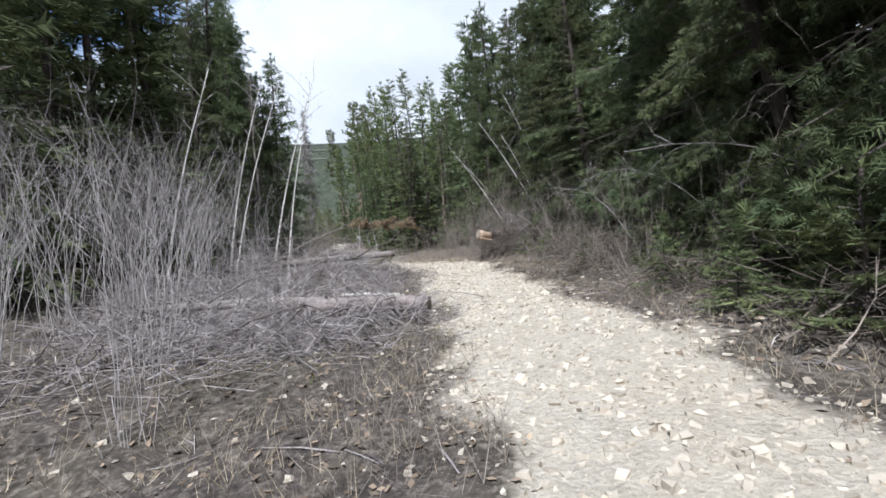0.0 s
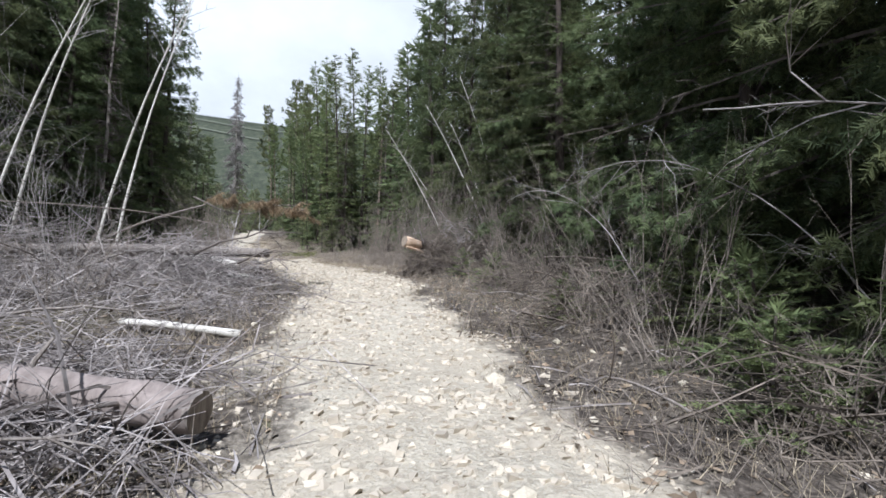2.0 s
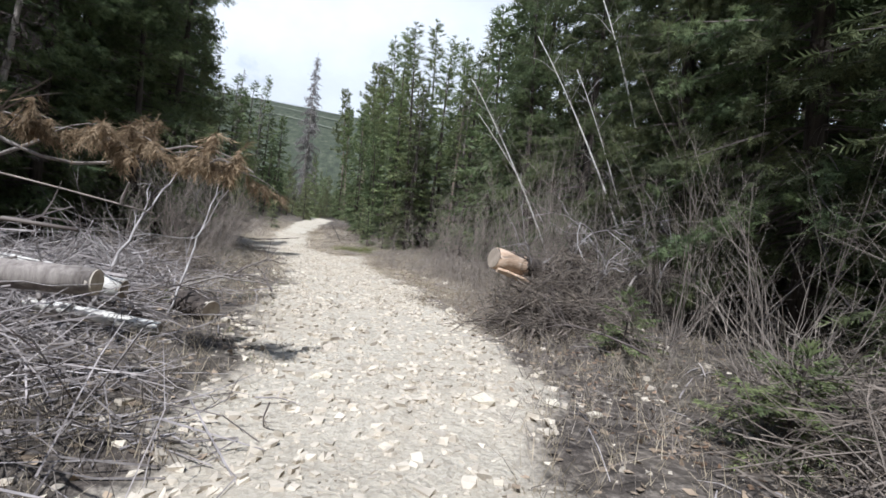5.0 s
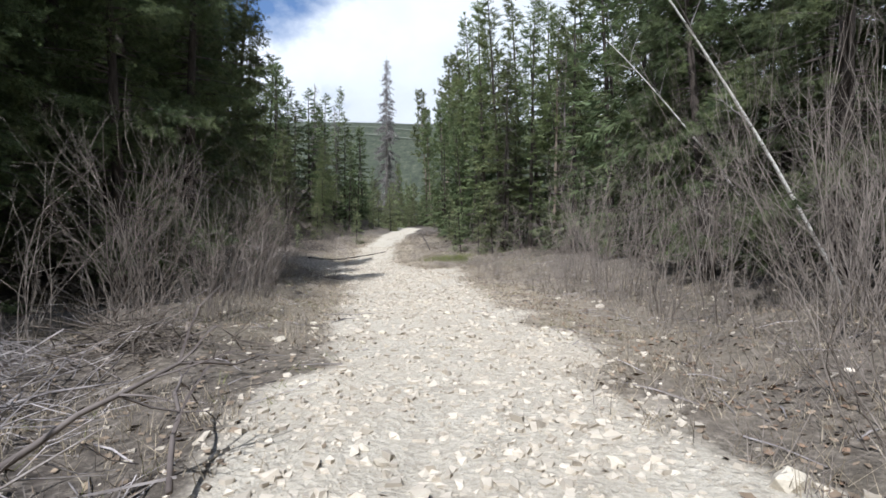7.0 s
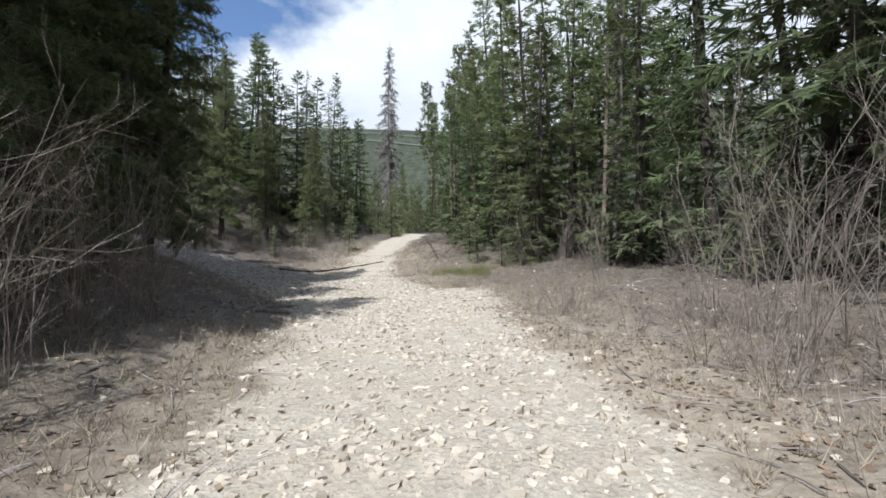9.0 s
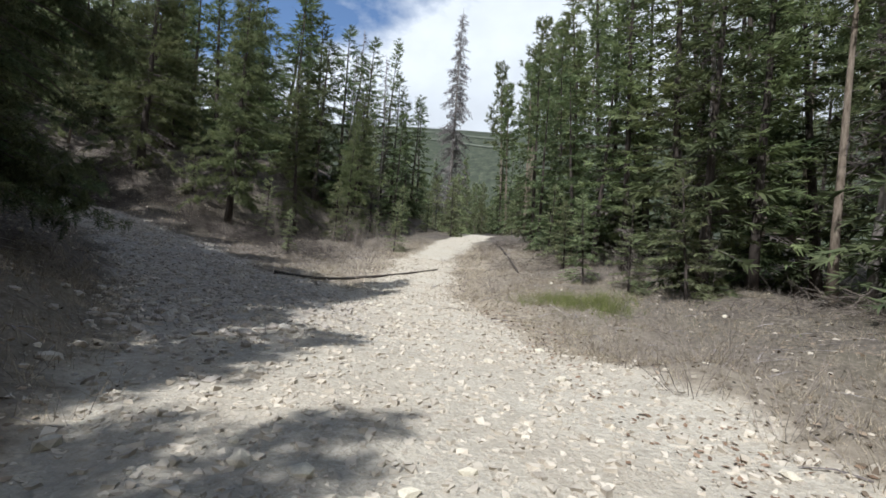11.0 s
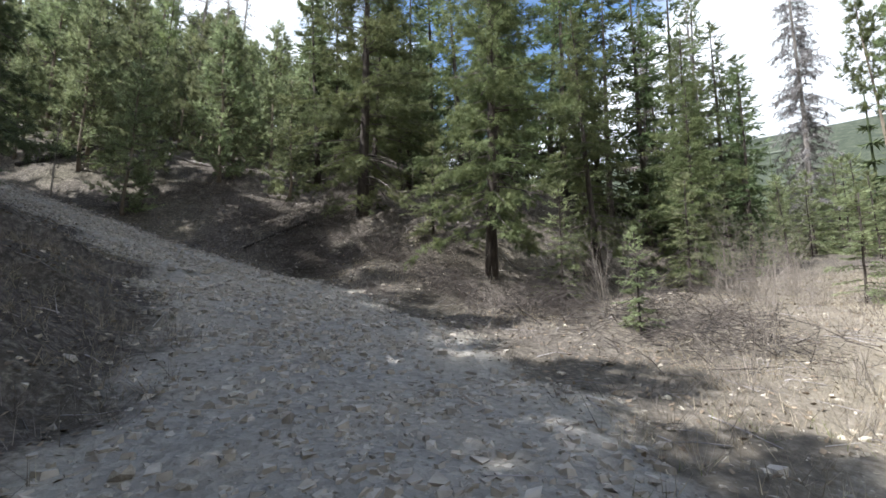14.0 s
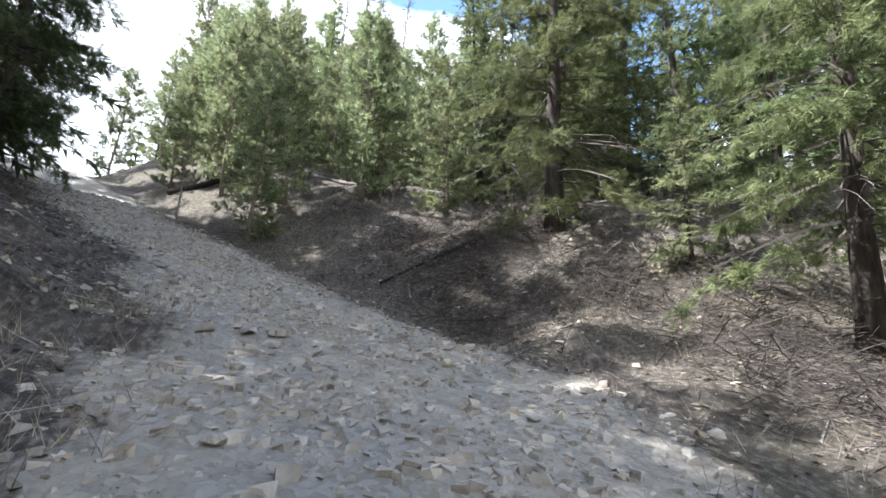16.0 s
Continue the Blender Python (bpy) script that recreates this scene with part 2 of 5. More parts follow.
# side road gravel: greyer stone with some shade put into its colour
gravel = p.mix(p.attribute("shaded_grey_stone"), gravel, p.mix(0.5, p.ramp(grit.outputs["Color"], [(0.1, (0.19, 0.172, 0.152)), (0.9, (0.46, 0.42, 0.37))]), p.ramp(p.noise(2.6, 7, 0.75), [(0.3, (0.18, 0.163, 0.142)), (0.7, (0.40, 0.37, 0.325))])))
gravel = p.mix(p.ramp(p.noise(0.8, 4), [(0.42, (0, 0, 0)), (0.72, (0.5, 0.5, 0.5))]), gravel, (0.42, 0.355, 0.27))
edge = p.n.new("ShaderNodeMath")
edge.operation = "MULTIPLY_ADD"
p.l.new(small, edge.inputs[0])
edge.inputs[1].default_value = 0.55
p.l.new(p.attribute("road"), edge.inputs[2])
bound = p.n.new("ShaderNodeMapRange")
bound.inputs["From Min"].default_value, bound.inputs["From Max"].default_value = 0.50, 0.95
p.l.new(edge.outputs["Value"], bound.inputs["Value"])
near_tone = p.mix(bound.outputs["Result"], floor_tone, gravel)
woods = p.ramp(p.noise(0.22, 10, 0.85, (1.0, 0.45, 1.0)), [(0.36, (0.016, 0.021, 0.014)), (0.52, (0.048, 0.056, 0.036)), (0.70, (0.13, 0.133, 0.088))])
p.colour(p.mix(p.attribute("wooded"), near_tone, woods))
road_relief = p.mix(0.62, grit.outputs["Distance"], p.noise(24, 6, 0.65))
height = p.mix(bound.outputs["Result"], small, road_relief)
p.bump(height, 0.95, 0.05)
M["ground"] = p.m


# ---- the lie of the land ----
MAIN_ROAD = [(1.8, -60, -5.0), (1.6, -20, -1.6), (1.45, 0, 0.02), (1.3, 6, 0.62), (0.65, 11, 1.0), (0.4, 14.5, 1.38), (0.05, 17.6, 1.66), (-0.9, 21, 1.88),
             (-2.25, 26, 2.1), (-4.75, 33, 2.4), (-7.4, 38.5, 2.68), (-10.8, 45, 2.95), (-13.9, 52, 3.45), (-16.3, 60, 4.9), (-18.0, 70, 6.7),
             (-19.6, 80, 8.1), (-22.8, 88, 8.9), (-29.5, 97, 9.8), (-39, 107, 10.6), (-52, 120, 11.5), (-80, 190, 16)]
SIDE_ROAD = [(-7.4, 38.5, 2.68), (-11.4, 42.7, 3.0), (-15.3, 45.5, 3.38), (-18.5, 47.5, 3.8), (-21.7, 48.9, 4.3), (-25, 49.8, 5.05), (-29, 49.8, 6.1), (-33, 48.3, 7.3),
             (-38, 45.1, 9.3), (-44, 41.2, 11.7), (-51, 37.4, 14.4), (-75, 27, 20)]


def hash_noise(x, y, seed=0.0):
    """Smooth value noise from 0 to 1 on arrays."""
    xi, yi = np.floor(x), np.floor(y)
    u, v = x - xi, y - yi
    u, v = u * u * (3 - 2 * u), v * v * (3 - 2 * v)

    def corner(a, b):
        h = np.sin(a * 127.1 + b * 311.7 + seed * 74.7) * 43758.5453
        return h - np.floor(h)
    return (corner(xi, yi) * (1 - u) + corner(xi + 1, yi) * u) * (1 - v) + (corner(xi, yi + 1) * (1 - u) + corner(xi + 1, yi + 1) * u) * v


def along(line, x, y):
    """The distance from a polyline (left of it: negative) and the line's height at the nearest place."""
    best, side, height = np.full(x.shape, 1e9), np.ones(x.shape), np.zeros(x.shape)
    for (ax, ay, az), (bx, by, bz) in zip(line[:-1], line[1:]):
        dx, dy = bx - ax, by - ay
        s = np.clip(((x - ax) * dx + (y - ay) * dy) / (dx * dx + dy * dy), 0, 1)
        d = np.hypot(x - ax - s * dx, y - ay - s * dy)
        near = d < best
        best = np.where(near, d, best)
        side = np.where(near, np.where((x - ax) * dy - (y - ay) * dx > 0, 1.0, -1.0), side)
        height = np.where(near, az + s * (bz - az), height)
    return best, side, height


def road_amount(x, y):
    """1 on the wheel-worn gravel, 0 in the woods."""
    d1, _, _ = along(MAIN_ROAD, x, y)
    d2, _, _ = along(SIDE_ROAD, x, y)
    ragged = 0.7 * (hash_noise(x * 0.9, y * 0.9, 3) - 0.5) + 0.5 * (hash_noise(x * 2.7, y * 2.7, 5) - 0.5)
    half = np.interp(y, [0, 14, 26], [1.1, 1.25, 1.65]) + 1.0 * np.exp(-((x + 9.5) ** 2 + (y - 41) ** 2) / 30) + 1.2 * np.exp(-((x + 4.5) ** 2 + (y - 42) ** 2) / 26) - 0.35 * np.clip((y - 48) / 10, 0, 1)
    a = np.clip((half + 0.55 + ragged - d1) / 0.9, 0, 1)
    b = np.clip((np.interp(x, [-33, -26], [2.15, 2.75]) + ragged - d2) / 1.0, 0, 1) * np.clip((-5.0 - x) / 4, 0, 1)
    fork = np.clip(1.25 - np.hypot((x + 15.6) / 1.15, y - 48.0) / 3.4 + 0.5 * ragged, 0, 1)
    return np.maximum(np.maximum(a, b), fork)


def land(x, y):
    """Height of the ground."""
    x, y = np.asarray(x, float), np.asarray(y, float)
    d1, s1, z1 = along(MAIN_ROAD, x, y)
    d2, s2, z2 = along(SIDE_ROAD, x, y)
    w1, w2 = 1 / (d1 + 0.3) ** 3, 1 / (d2 + 0.3) ** 3
    z = (z1 * w1 + z2 * w2) / (w1 + w2)
    away = np.maximum(np.minimum(d1, d2) - 2.3, 0)
    between = (s1 < 0) & (s2 > 0) & (y > 38.5)          # the slope in the fork of the two roads
    south = (s1 < 0) & ~between
    lower = np.clip((-25.2 - x) / 6.5, 0.13, 1)
    bank = (0.66 * np.minimum(away, 5.5) + 0.30 * np.maximum(away - 5.5, 0)) * lower
    west = 0.05 * np.minimum(away, 8) + 0.16 * np.maximum(away - 8, 0) + 0.30 * np.minimum(away, 5) * np.clip((y - 33) / 6, 0, 1) * np.clip((-9 - x) / 6, 0, 1)
    east = 0.09 * np.minimum(away, 9) + 0.02 * np.maximum(away - 9, 0)
    rise = np.where(between, bank, np.where(south, west, east))
    rise = 17 * np.tanh(rise / 17)
    far = np.hypot(x + 10, y - 40)
    hill = np.clip((far - 130) / 520, 0, 1)
    hill = hill * hill * (3 - 2 * hill) * 172 * np.clip(0.55 + 0.45 * (y - 40) / (far + 1), 0.2, 1) * (0.75 + 0.5 * hash_noise(x / 260, y / 260, 9))
    rough = np.clip(away / 1.5, 0, 1)
    bumps = (hash_noise(x * 0.35, y * 0.35, 1) - 0.5) * 0.5 * rough + (hash_noise(x * 1.3, y * 1.3, 2) - 0.5) * (0.07 + 0.16 * rough)
    fine = (hash_noise(x * 4.1, y * 4.1, 4) - 0.5) * 0.045
    fade = np.clip((far - 55) / 110, 0, 1)
    fade = fade * fade * (3 - 2 * fade)
    near_z = z + rise * np.clip(away, 0, 1)
    return near_z * (1 - fade) + 12.0 * fade + hill + np.where(far < 140, bumps + fine, 0)


# ---- shapes ----
RNG = np.random.default_rng(11)


class Shape:
    """Collects triangles."""

    def __init__(self):
        self.v, self.f, self.n = [], [], 0

    def add(self, verts, tris):
        self.v.append(np.asarray(verts, float).reshape(-1, 3))
        self.f.append(np.asarray(tris, int).reshape(-1, 3) + self.n)
        self.n += len(self.v[-1])

    def tube(self, points, radii, sides=6, cap=True):
        pts = np.asarray(points, float)
        rad = np.broadcast_to(np.asarray(radii, float), (len(pts),))
        way = np.gradient(pts, axis=0)
        way /= np.linalg.norm(way, axis=1)[:, None] + 1e-9
        ref = np.array([0.0, 0, 1]) if abs(way[0][2]) < 0.9 else np.array([1.0, 0, 0])
        a = np.cross(way, ref)
        a /= np.linalg.norm(a, axis=1)[:, None] + 1e-9
        b = np.cross(way, a)
        ang = np.arange(sides) * 2 * math.pi / sides
        ring = np.cos(ang)[None, :, None] * a[:, None] + np.sin(ang)[None, :, None] * b[:, None]
        verts = (pts[:, None] + ring * rad[:, None, None]).reshape(-1, 3)
        k, j = np.meshgrid(np.arange(len(pts) - 1), np.arange(sides), indexing="ij")
        p0, p1 = k * sides + j, k * sides + (j + 1) % sides
        q0, q1 = p0 + sides, p1 + sides
        tris = np.concatenate([np.stack([p0, p1, q1], -1).reshape(-1, 3), np.stack([p0, q1, q0], -1).reshape(-1, 3)])
        if cap:
            last = (len(pts) - 1) * sides
            fan = [(last, last + i, last + i + 1) for i in range(1, sides - 1)] + [(0, i + 1, i) for i in range(1, sides - 1)]
            tris = np.concatenate([tris, np.array(fan).reshape(-1, 3)])
        self.add(verts, tris)

    def mesh(self, name, material, smooth=False):
        v, f = np.concatenate(self.v), np.concatenate(self.f)
        me = bpy.data.meshes.new(name)
        me.vertices.add(len(v))
        me.vertices.foreach_set("co", v.astype(np.float32).ravel())
        me.loops.add(len(f) * 3)
        me.loops.foreach_set("vertex_index", f.astype(np.int32).ravel())
        me.polygons.add(len(f))
        me.polygons.foreach_set("loop_start", np.arange(0, len(f) * 3, 3, dtype=np.int32))
        me.polygons.foreach_set("use_smooth", np.full(len(f), smooth))
        me.update(calc_edges=True)
        me.validate()
        me.materials.append(material)
        return me


def part(name, shape, material, parent=None, label="", smooth=False):
    ob = new(name, shape.mesh(name, material, smooth))
    ob.parent = parent
    if name in ("branch_work", "crown", "dead_bough_work", "needles"):
        ob["kind"] = "stuff"
    if label:
        ob["label"] = label
    return ob


def thing(name, label, category, group="", kind=""):
    return tagged(new(name), label, category, group, kind)


def unit(v):
    return v / (np.linalg.norm(v, axis=-1, keepdims=True) + 1e-9)


FAN = np.array([[(0, -0.07), (0, 0.07), (1, 0)], [(0.05, 0.0), (0.34, 0.0), (0.66, 0.36)], [(0.34, 0.0), (0.05, 0.0), (0.66, -0.36)],
                [(0.38, 0.0), (0.60, 0.0), (0.92, 0.25)], [(0.60, 0.0), (0.38, 0.0), (0.92, -0.25)]], float)


PAIRS = [(0.02, 0.11, 0.24, 0.26), (0.14, 0.23, 0.40, 0.32), (0.28, 0.37, 0.55, 0.32), (0.42, 0.50, 0.69, 0.28), (0.60, 0.68, 0.88, 0.20)]
FINE_FAN = np.array([[(0, -0.025), (0, 0.025), (1, 0)]] + [[(a, 0.0), (b, 0.0), (c, s * w)] for a, b, c, w in PAIRS for s in (1, -1)], float)


def sprays(shape, base, way, length, rng, wide=1.0, roll=0.6, fan_of=FAN):
    """Fans of needle blades that start at base and point along way."""
    base, way = np.asarray(base, float), unit(np.asarray(way, float))
    n = len(base)
    if not n:
        return
    length = np.broadcast_to(np.asarray(length, float), (n,))
    up = np.array([0, 0, 1.0]) + rng.normal(0, roll, (n, 3))
    side = unit(np.cross(way, up))
    lift = np.cross(side, way) * 0.12
    k = len(fan_of)
    bent = rng.normal(0, 1, (n, k, 1, 1)) * np.array([0, 0.3, 1.0])[None, None, :, None]
    along_part, across = fan_of[None, :, :, 0, None], fan_of[None, :, :, 1, None] * wide
    v = base[:, None, None] + length[:, None, None, None] * (along_part * way[:, None, None] + across * side[:, None, None] + bent * lift[:, None, None])
    shape.add(v.reshape(-1, 3), np.arange(n * k * 3).reshape(-1, 3))


def trunk_points(height, rng, bend=0.15, n=9):
    z = np.linspace(0, height, n)
    off = np.cumsum(rng.normal(0, bend / n, (n, 2)), axis=0)
    off -= off[0]
    pts = np.column_stack([off, z])
    pts[0, 2] = -0.35
    return pts


def spot(pts, z):
    return np.array([np.interp(z, pts[:, 2], pts[:, k]) for k in range(3)])


def make_spruce(name, label, height, reach, rng, clear=0.08, gap=0.33, step=0.17, needles="spruce", droop=0.55, radius=0.17, dead_skirt=0.0, fan=0.56, fan_of=FAN):
    """A spruce with boughs from near the ground, longer towards the foot."""
    root = thing(name, label, "tree", "trees of the wood")
    pts = trunk_points(height, rng)
    s = Shape()
    s.tube(pts, np.linspace(radius, 0.02, len(pts)) * np.r_[1.35, np.ones(len(pts) - 1)], 9)
    part("trunk", s, M["bark"], root, smooth=True)
    crown, limbs, skirt = Shape(), Shape(), Shape()
    z = height * clear
    while z < height * 0.985:
        u = z / height
        full = reach * ((1 - u) ** 0.85) * (0.72 + 0.28 * min(1, u / 0.22)) + 0.12
        for k in range(rng.integers(4, 7)):
            turn = rng.uniform(0, 2 * math.pi)
            ln = full * rng.uniform(0.55, 1.18)
            out = np.array([math.cos(turn), math.sin(turn), 0])
            tip_rise = (0.55 * u - 0.1) * ln
            t = np.linspace(0, 1, max(3, int(ln / step) + 2))
            sag = droop * (1 - 0.7 * u) * ln
            line = spot(pts, z + rng.uniform(-0.5, 0.5) * min(gap * 2, 0.6)) + out * (ln * t)[:, None] + np.array([0, 0, 1.0]) * (tip_rise * t - sag * t * t * (1 - 0.35 * t))[:, None]
            if u < 0.75 and (fan < 0.7 or k % 2):
                limbs.tube(line[:: max(1, len(line) // 2)], np.linspace(0.012 + 0.008 * ln, 0.004, len(line[:: max(1, len(line) // 2)])), 3, False)
            dead = rng.random() < dead_skirt and u < 0.4
            way = unit(np.gradient(line, axis=0))
            keep = t > (0.12 if not dead else 0.3)
            cross = np.cross(way, (0, 0, 1.0))
            for sgn in (-1, 1):
                w = way * 0.65 + sgn * cross * 0.75 + np.array([0, 0, -0.18]) + rng.normal(0, 0.16, way.shape)
                size = fan * (0.55 + 0.45 * np.sin(np.clip(t, 0, 1) * math.pi)) * rng.uniform(0.7, 1.2, len(t)) * (0.55 + 0.45 * (1 - u))
                (sprays(skirt if dead else crown, line[keep], w[keep], size[keep], rng, 0.35 if dead else 1.0, fan_of=fan_of))
            sprays(skirt if dead else crown, line[-1:], way[-1:], fan * 0.9, rng, fan_of=fan_of)
        z += gap * rng.uniform(0.7, 1.3) * (0.6 + 0.5 * (1 - u))
    sprays(crown, np.repeat(pts[-1:], 5, 0), np.column_stack([rng.normal(0, 0.4, (5, 2)), np.ones(5)]), 0.35, rng)
    part("branch_work", limbs, M["dead_twig"], root)
    part("crown", crown, M[needles], root)
    if skirt.n:
        part("dead_bough_work", skirt, M["dead_twig"], root, "grey dead lower boughs")
    return root


def make_clump_spruce(name, label, height, reach, rng, clear=0.1, gap=0.42, needles="spruce", radius=0.18, tip_size=(0.15, 0.30), dead=0.25, full_at=0.25):
    """A spruce of uneven whorls: bare inner limbs, hanging clumps of needles outside, dead twigs near the foot."""
    root = thing(name, label, "tree", "trees of the wood")
    pts = trunk_points(height, rng)
    s = Shape()
    s.tube(pts, np.linspace(radius, 0.02, len(pts)) * np.r_[1.3, np.ones(len(pts) - 1)], 10)
    part("trunk", s, M["bark"], root, smooth=True)
    crown, limbs, skirt = Shape(), Shape(), Shape()
    z = height * clear
    lobes = rng.uniform(0.8, 1.2, 8)
    while z < height * 0.985:
        u = z / height
        full = reach * (1 - u) ** 0.75 * (0.7 + 0.3 * min(1, u / full_at)) + 0.14
        for k in range(rng.integers(4, 7)):
            turn = rng.uniform(0, 2 * math.pi)
            ln = full * rng.uniform(0.5, 1.12) * lobes[int(turn / 6.2832 * 8) % 8]
            out = np.array([math.cos(turn), math.sin(turn), 0])
            side = np.array([-out[1], out[0], 0])
            t = np.linspace(0, 1, 6)
            rise = (0.75 * u - 0.22) * t - (0.55 - 0.35 * u) * t * t + 0.22 * t ** 3
            line = spot(pts, z + rng.uniform(-0.3, 0.3) * gap) + out * (ln * t)[:, None] + side * (rng.normal(0, 0.10) * ln * t * t)[:, None] + np.array([0, 0, 1.0]) * (ln * rise)[:, None]
            limbs.tube(line, np.linspace(0.010 + 0.008 * ln, 0.004, 6), 3, False)
            bare = u < clear + 0.2 and rng.random() < dead
            n = max(4, int(ln * (5 if bare else 11)))
            at_t = np.sort(rng.uniform(0.22 if not bare else 0.1, 1.0, n))
            for tt, sgn in zip(at_t, rng.choice([-1.0, 1.0], n)):
                a0 = np.array([np.interp(tt, t, line[:, c]) for c in range(3)])
                w = unit(out * rng.uniform(0.35, 0.9) + side * sgn * rng.uniform(0.2, 1.0) + np.array([0, 0, rng.uniform(-0.75, 0.12)]))
                twig = rng.uniform(0.18, 0.5) * (0.45 + 0.55 * min(1, ln / 1.6))
                if bare:
                    skirt.tube([a0, a0 + w * twig * 0.6, a0 + w * twig * 1.3 + [0, 0, -0.12]], [0.006, 0.004, 0.002], 3, False)
                    continue
                m = 4 + int(twig * 7)
                f = rng.uniform(0.1, 1.0, m)
                base = a0 + w * (f * twig)[:, None] + rng.normal(0, 0.03, (m, 3))
                sprays(crown, base, w * 0.8 + rng.normal(0, 0.42, (m, 3)) + np.array([0, 0, -0.28]), rng.uniform(*tip_size, m) * (0.7 + 0.3 * (1 - u)), rng, 1.15, 0.9, FINE_FAN)
        z += gap * rng.uniform(0.6, 1.35) * (0.55 + 0.45 * (1 - u))
    sprays(crown, np.repeat(pts[-1:], 6, 0), np.column_stack([rng.normal(0, 0.35, (6, 2)), np.ones(6)]), 0.3, rng)
    part("branch_work", limbs, M["dead_twig"], root)
    part("crown", crown, M[needles], root)
    if skirt.n:
        part("dead_bough_work", skirt, M["dead_twig"], root, "grey dead lower boughs")
    return root


def make_pine(name, label, height, reach, rng, clear=0.5, needles="pine", radius=0.15, bark="pine_bark", gap=0.5, tufts=7, stubs=True, tuft_size=(0.2, 0.42), taper=0.6):
    """A lodgepole pine: a bare stem with stubs, tufts of needles on upswept limbs."""
    root = thing(name, label, "tree", "trees of the wood")
    pts = trunk_points(height, rng, 0.3)
    s = Shape()
    s.tube(pts, np.linspace(radius, 0.025, len(pts)) * np.r_[1.3, np.ones(len(pts) - 1)], 9)
    part("trunk", s, M[bark], root, smooth=True)
    crown, limbs = Shape(), Shape()
    z = height * clear
    while z < height * 0.99:
        u = (z / height - clear) / (1 - clear)
        full = reach * (0.35 + 0.65 * math.sin(min(1, u * 1.6 + 0.25) * math.pi / 2)) * (1 - u) ** taper + 0.25
        for k in range(rng.integers(3, 6)):
            turn = rng.uniform(0, 2 * math.pi)
            ln = full * rng.uniform(0.5, 1.2)
            out = np.array([math.cos(turn), math.sin(turn), 0])
            t = np.linspace(0, 1, 5)
            line = spot(pts, z) + out * (ln * t)[:, None] + np.array([0, 0, 1.0]) * (ln * (0.35 * t * t + (0.4 * u - 0.2) * t))[:, None]
            limbs.tube(line, np.linspace(0.014 + 0.008 * ln, 0.005, 5), 3, False)
            n = max(4, int(tufts * ln * 2.0))
            at_t = rng.uniform(0.35, 1.02, n)
            base = np.column_stack([np.interp(at_t, t, line[:, c]) for c in range(3)]) + rng.normal(0, 0.09, (n, 3))
            way = out * 0.7 + rng.normal(0, 0.65, (n, 3)) + np.array([0, 0, 0.45])
            sprays(crown, base, way, rng.uniform(*tuft_size, n), rng, 1.1, 1.5)
        z += gap * rng.uniform(0.6, 1.3) * (0.55 + 0.5 * (1 - u))
    if stubs:
        for k in range(int(height * clear * 2.2)):
            zz, turn = rng.uniform(1.0, height * clear + 0.5), rng.uniform(0, 6.28)
            ln = rng.uniform(0.2, 0.9)
            a = spot(pts, zz)
            limbs.tube([a, a + [math.cos(turn) * ln * 0.6, math.sin(turn) * ln * 0.6, 0.05], a + [math.cos(turn) * ln, math.sin(turn) * ln, -0.12 * ln]], [0.016, 0.01, 0.004], 3, False)
    part("branch_work", limbs, M["dead_twig"], root)
    part("crown", crown, M[needles], root)
    return root


def make_snag(name, label, height, reach, rng, droop=1.3, fine=16, radius=0.2, bark="grey_wood", clear=0.1, twig="dead_twig"):
    """A dead conifer that has kept its drooping bare twigs."""
    root = thing(name, label, "dead tree", "dead trees")
    pts = trunk_points(height, rng, 0.4)
    s = Shape()
    s.tube(pts, np.linspace(radius, 0.02, len(pts)), 8)
    part("trunk", s, M[bark], root, smooth=True)
    twigs = Shape()
    z = height * clear
    while z < height * 0.98:
        u = z / height
        full = reach * (1 - u) ** 0.7 + 0.2
        for k in range(rng.integers(3, 6)):
            turn, ln = rng.uniform(0, 6.28), full * rng.uniform(0.4, 1.2)
            out = np.array([math.cos(turn), math.sin(turn), 0])
            t = np.linspace(0, 1, 5)
            line = spot(pts, z) + out * (ln * t)[:, None] + np.array([0, 0, 1.0]) * (ln * (0.25 * t - droop * 0.6 * t * t))[:, None]
            twigs.tube(line, np.linspace(0.018, 0.005, 5), 3, False)
            n = int(fine * ln)
            if n:
                at_t = rng.uniform(0.15, 1, n)
                base = np.column_stack([np.interp(at_t, t, line[:, c]) for c in range(3)])
                way = out * 0.35 + rng.normal(0, 0.4, (n, 3)) + np.array([0, 0, -0.55 * droop])
                sprays(twigs, base, way, rng.uniform(0.2, 0.5, n), rng, 0.2, 1.0)
        z += 0.27 * rng.uniform(0.4, 1.5)
    part("branch_work", twigs, M[twig], root)
    return root


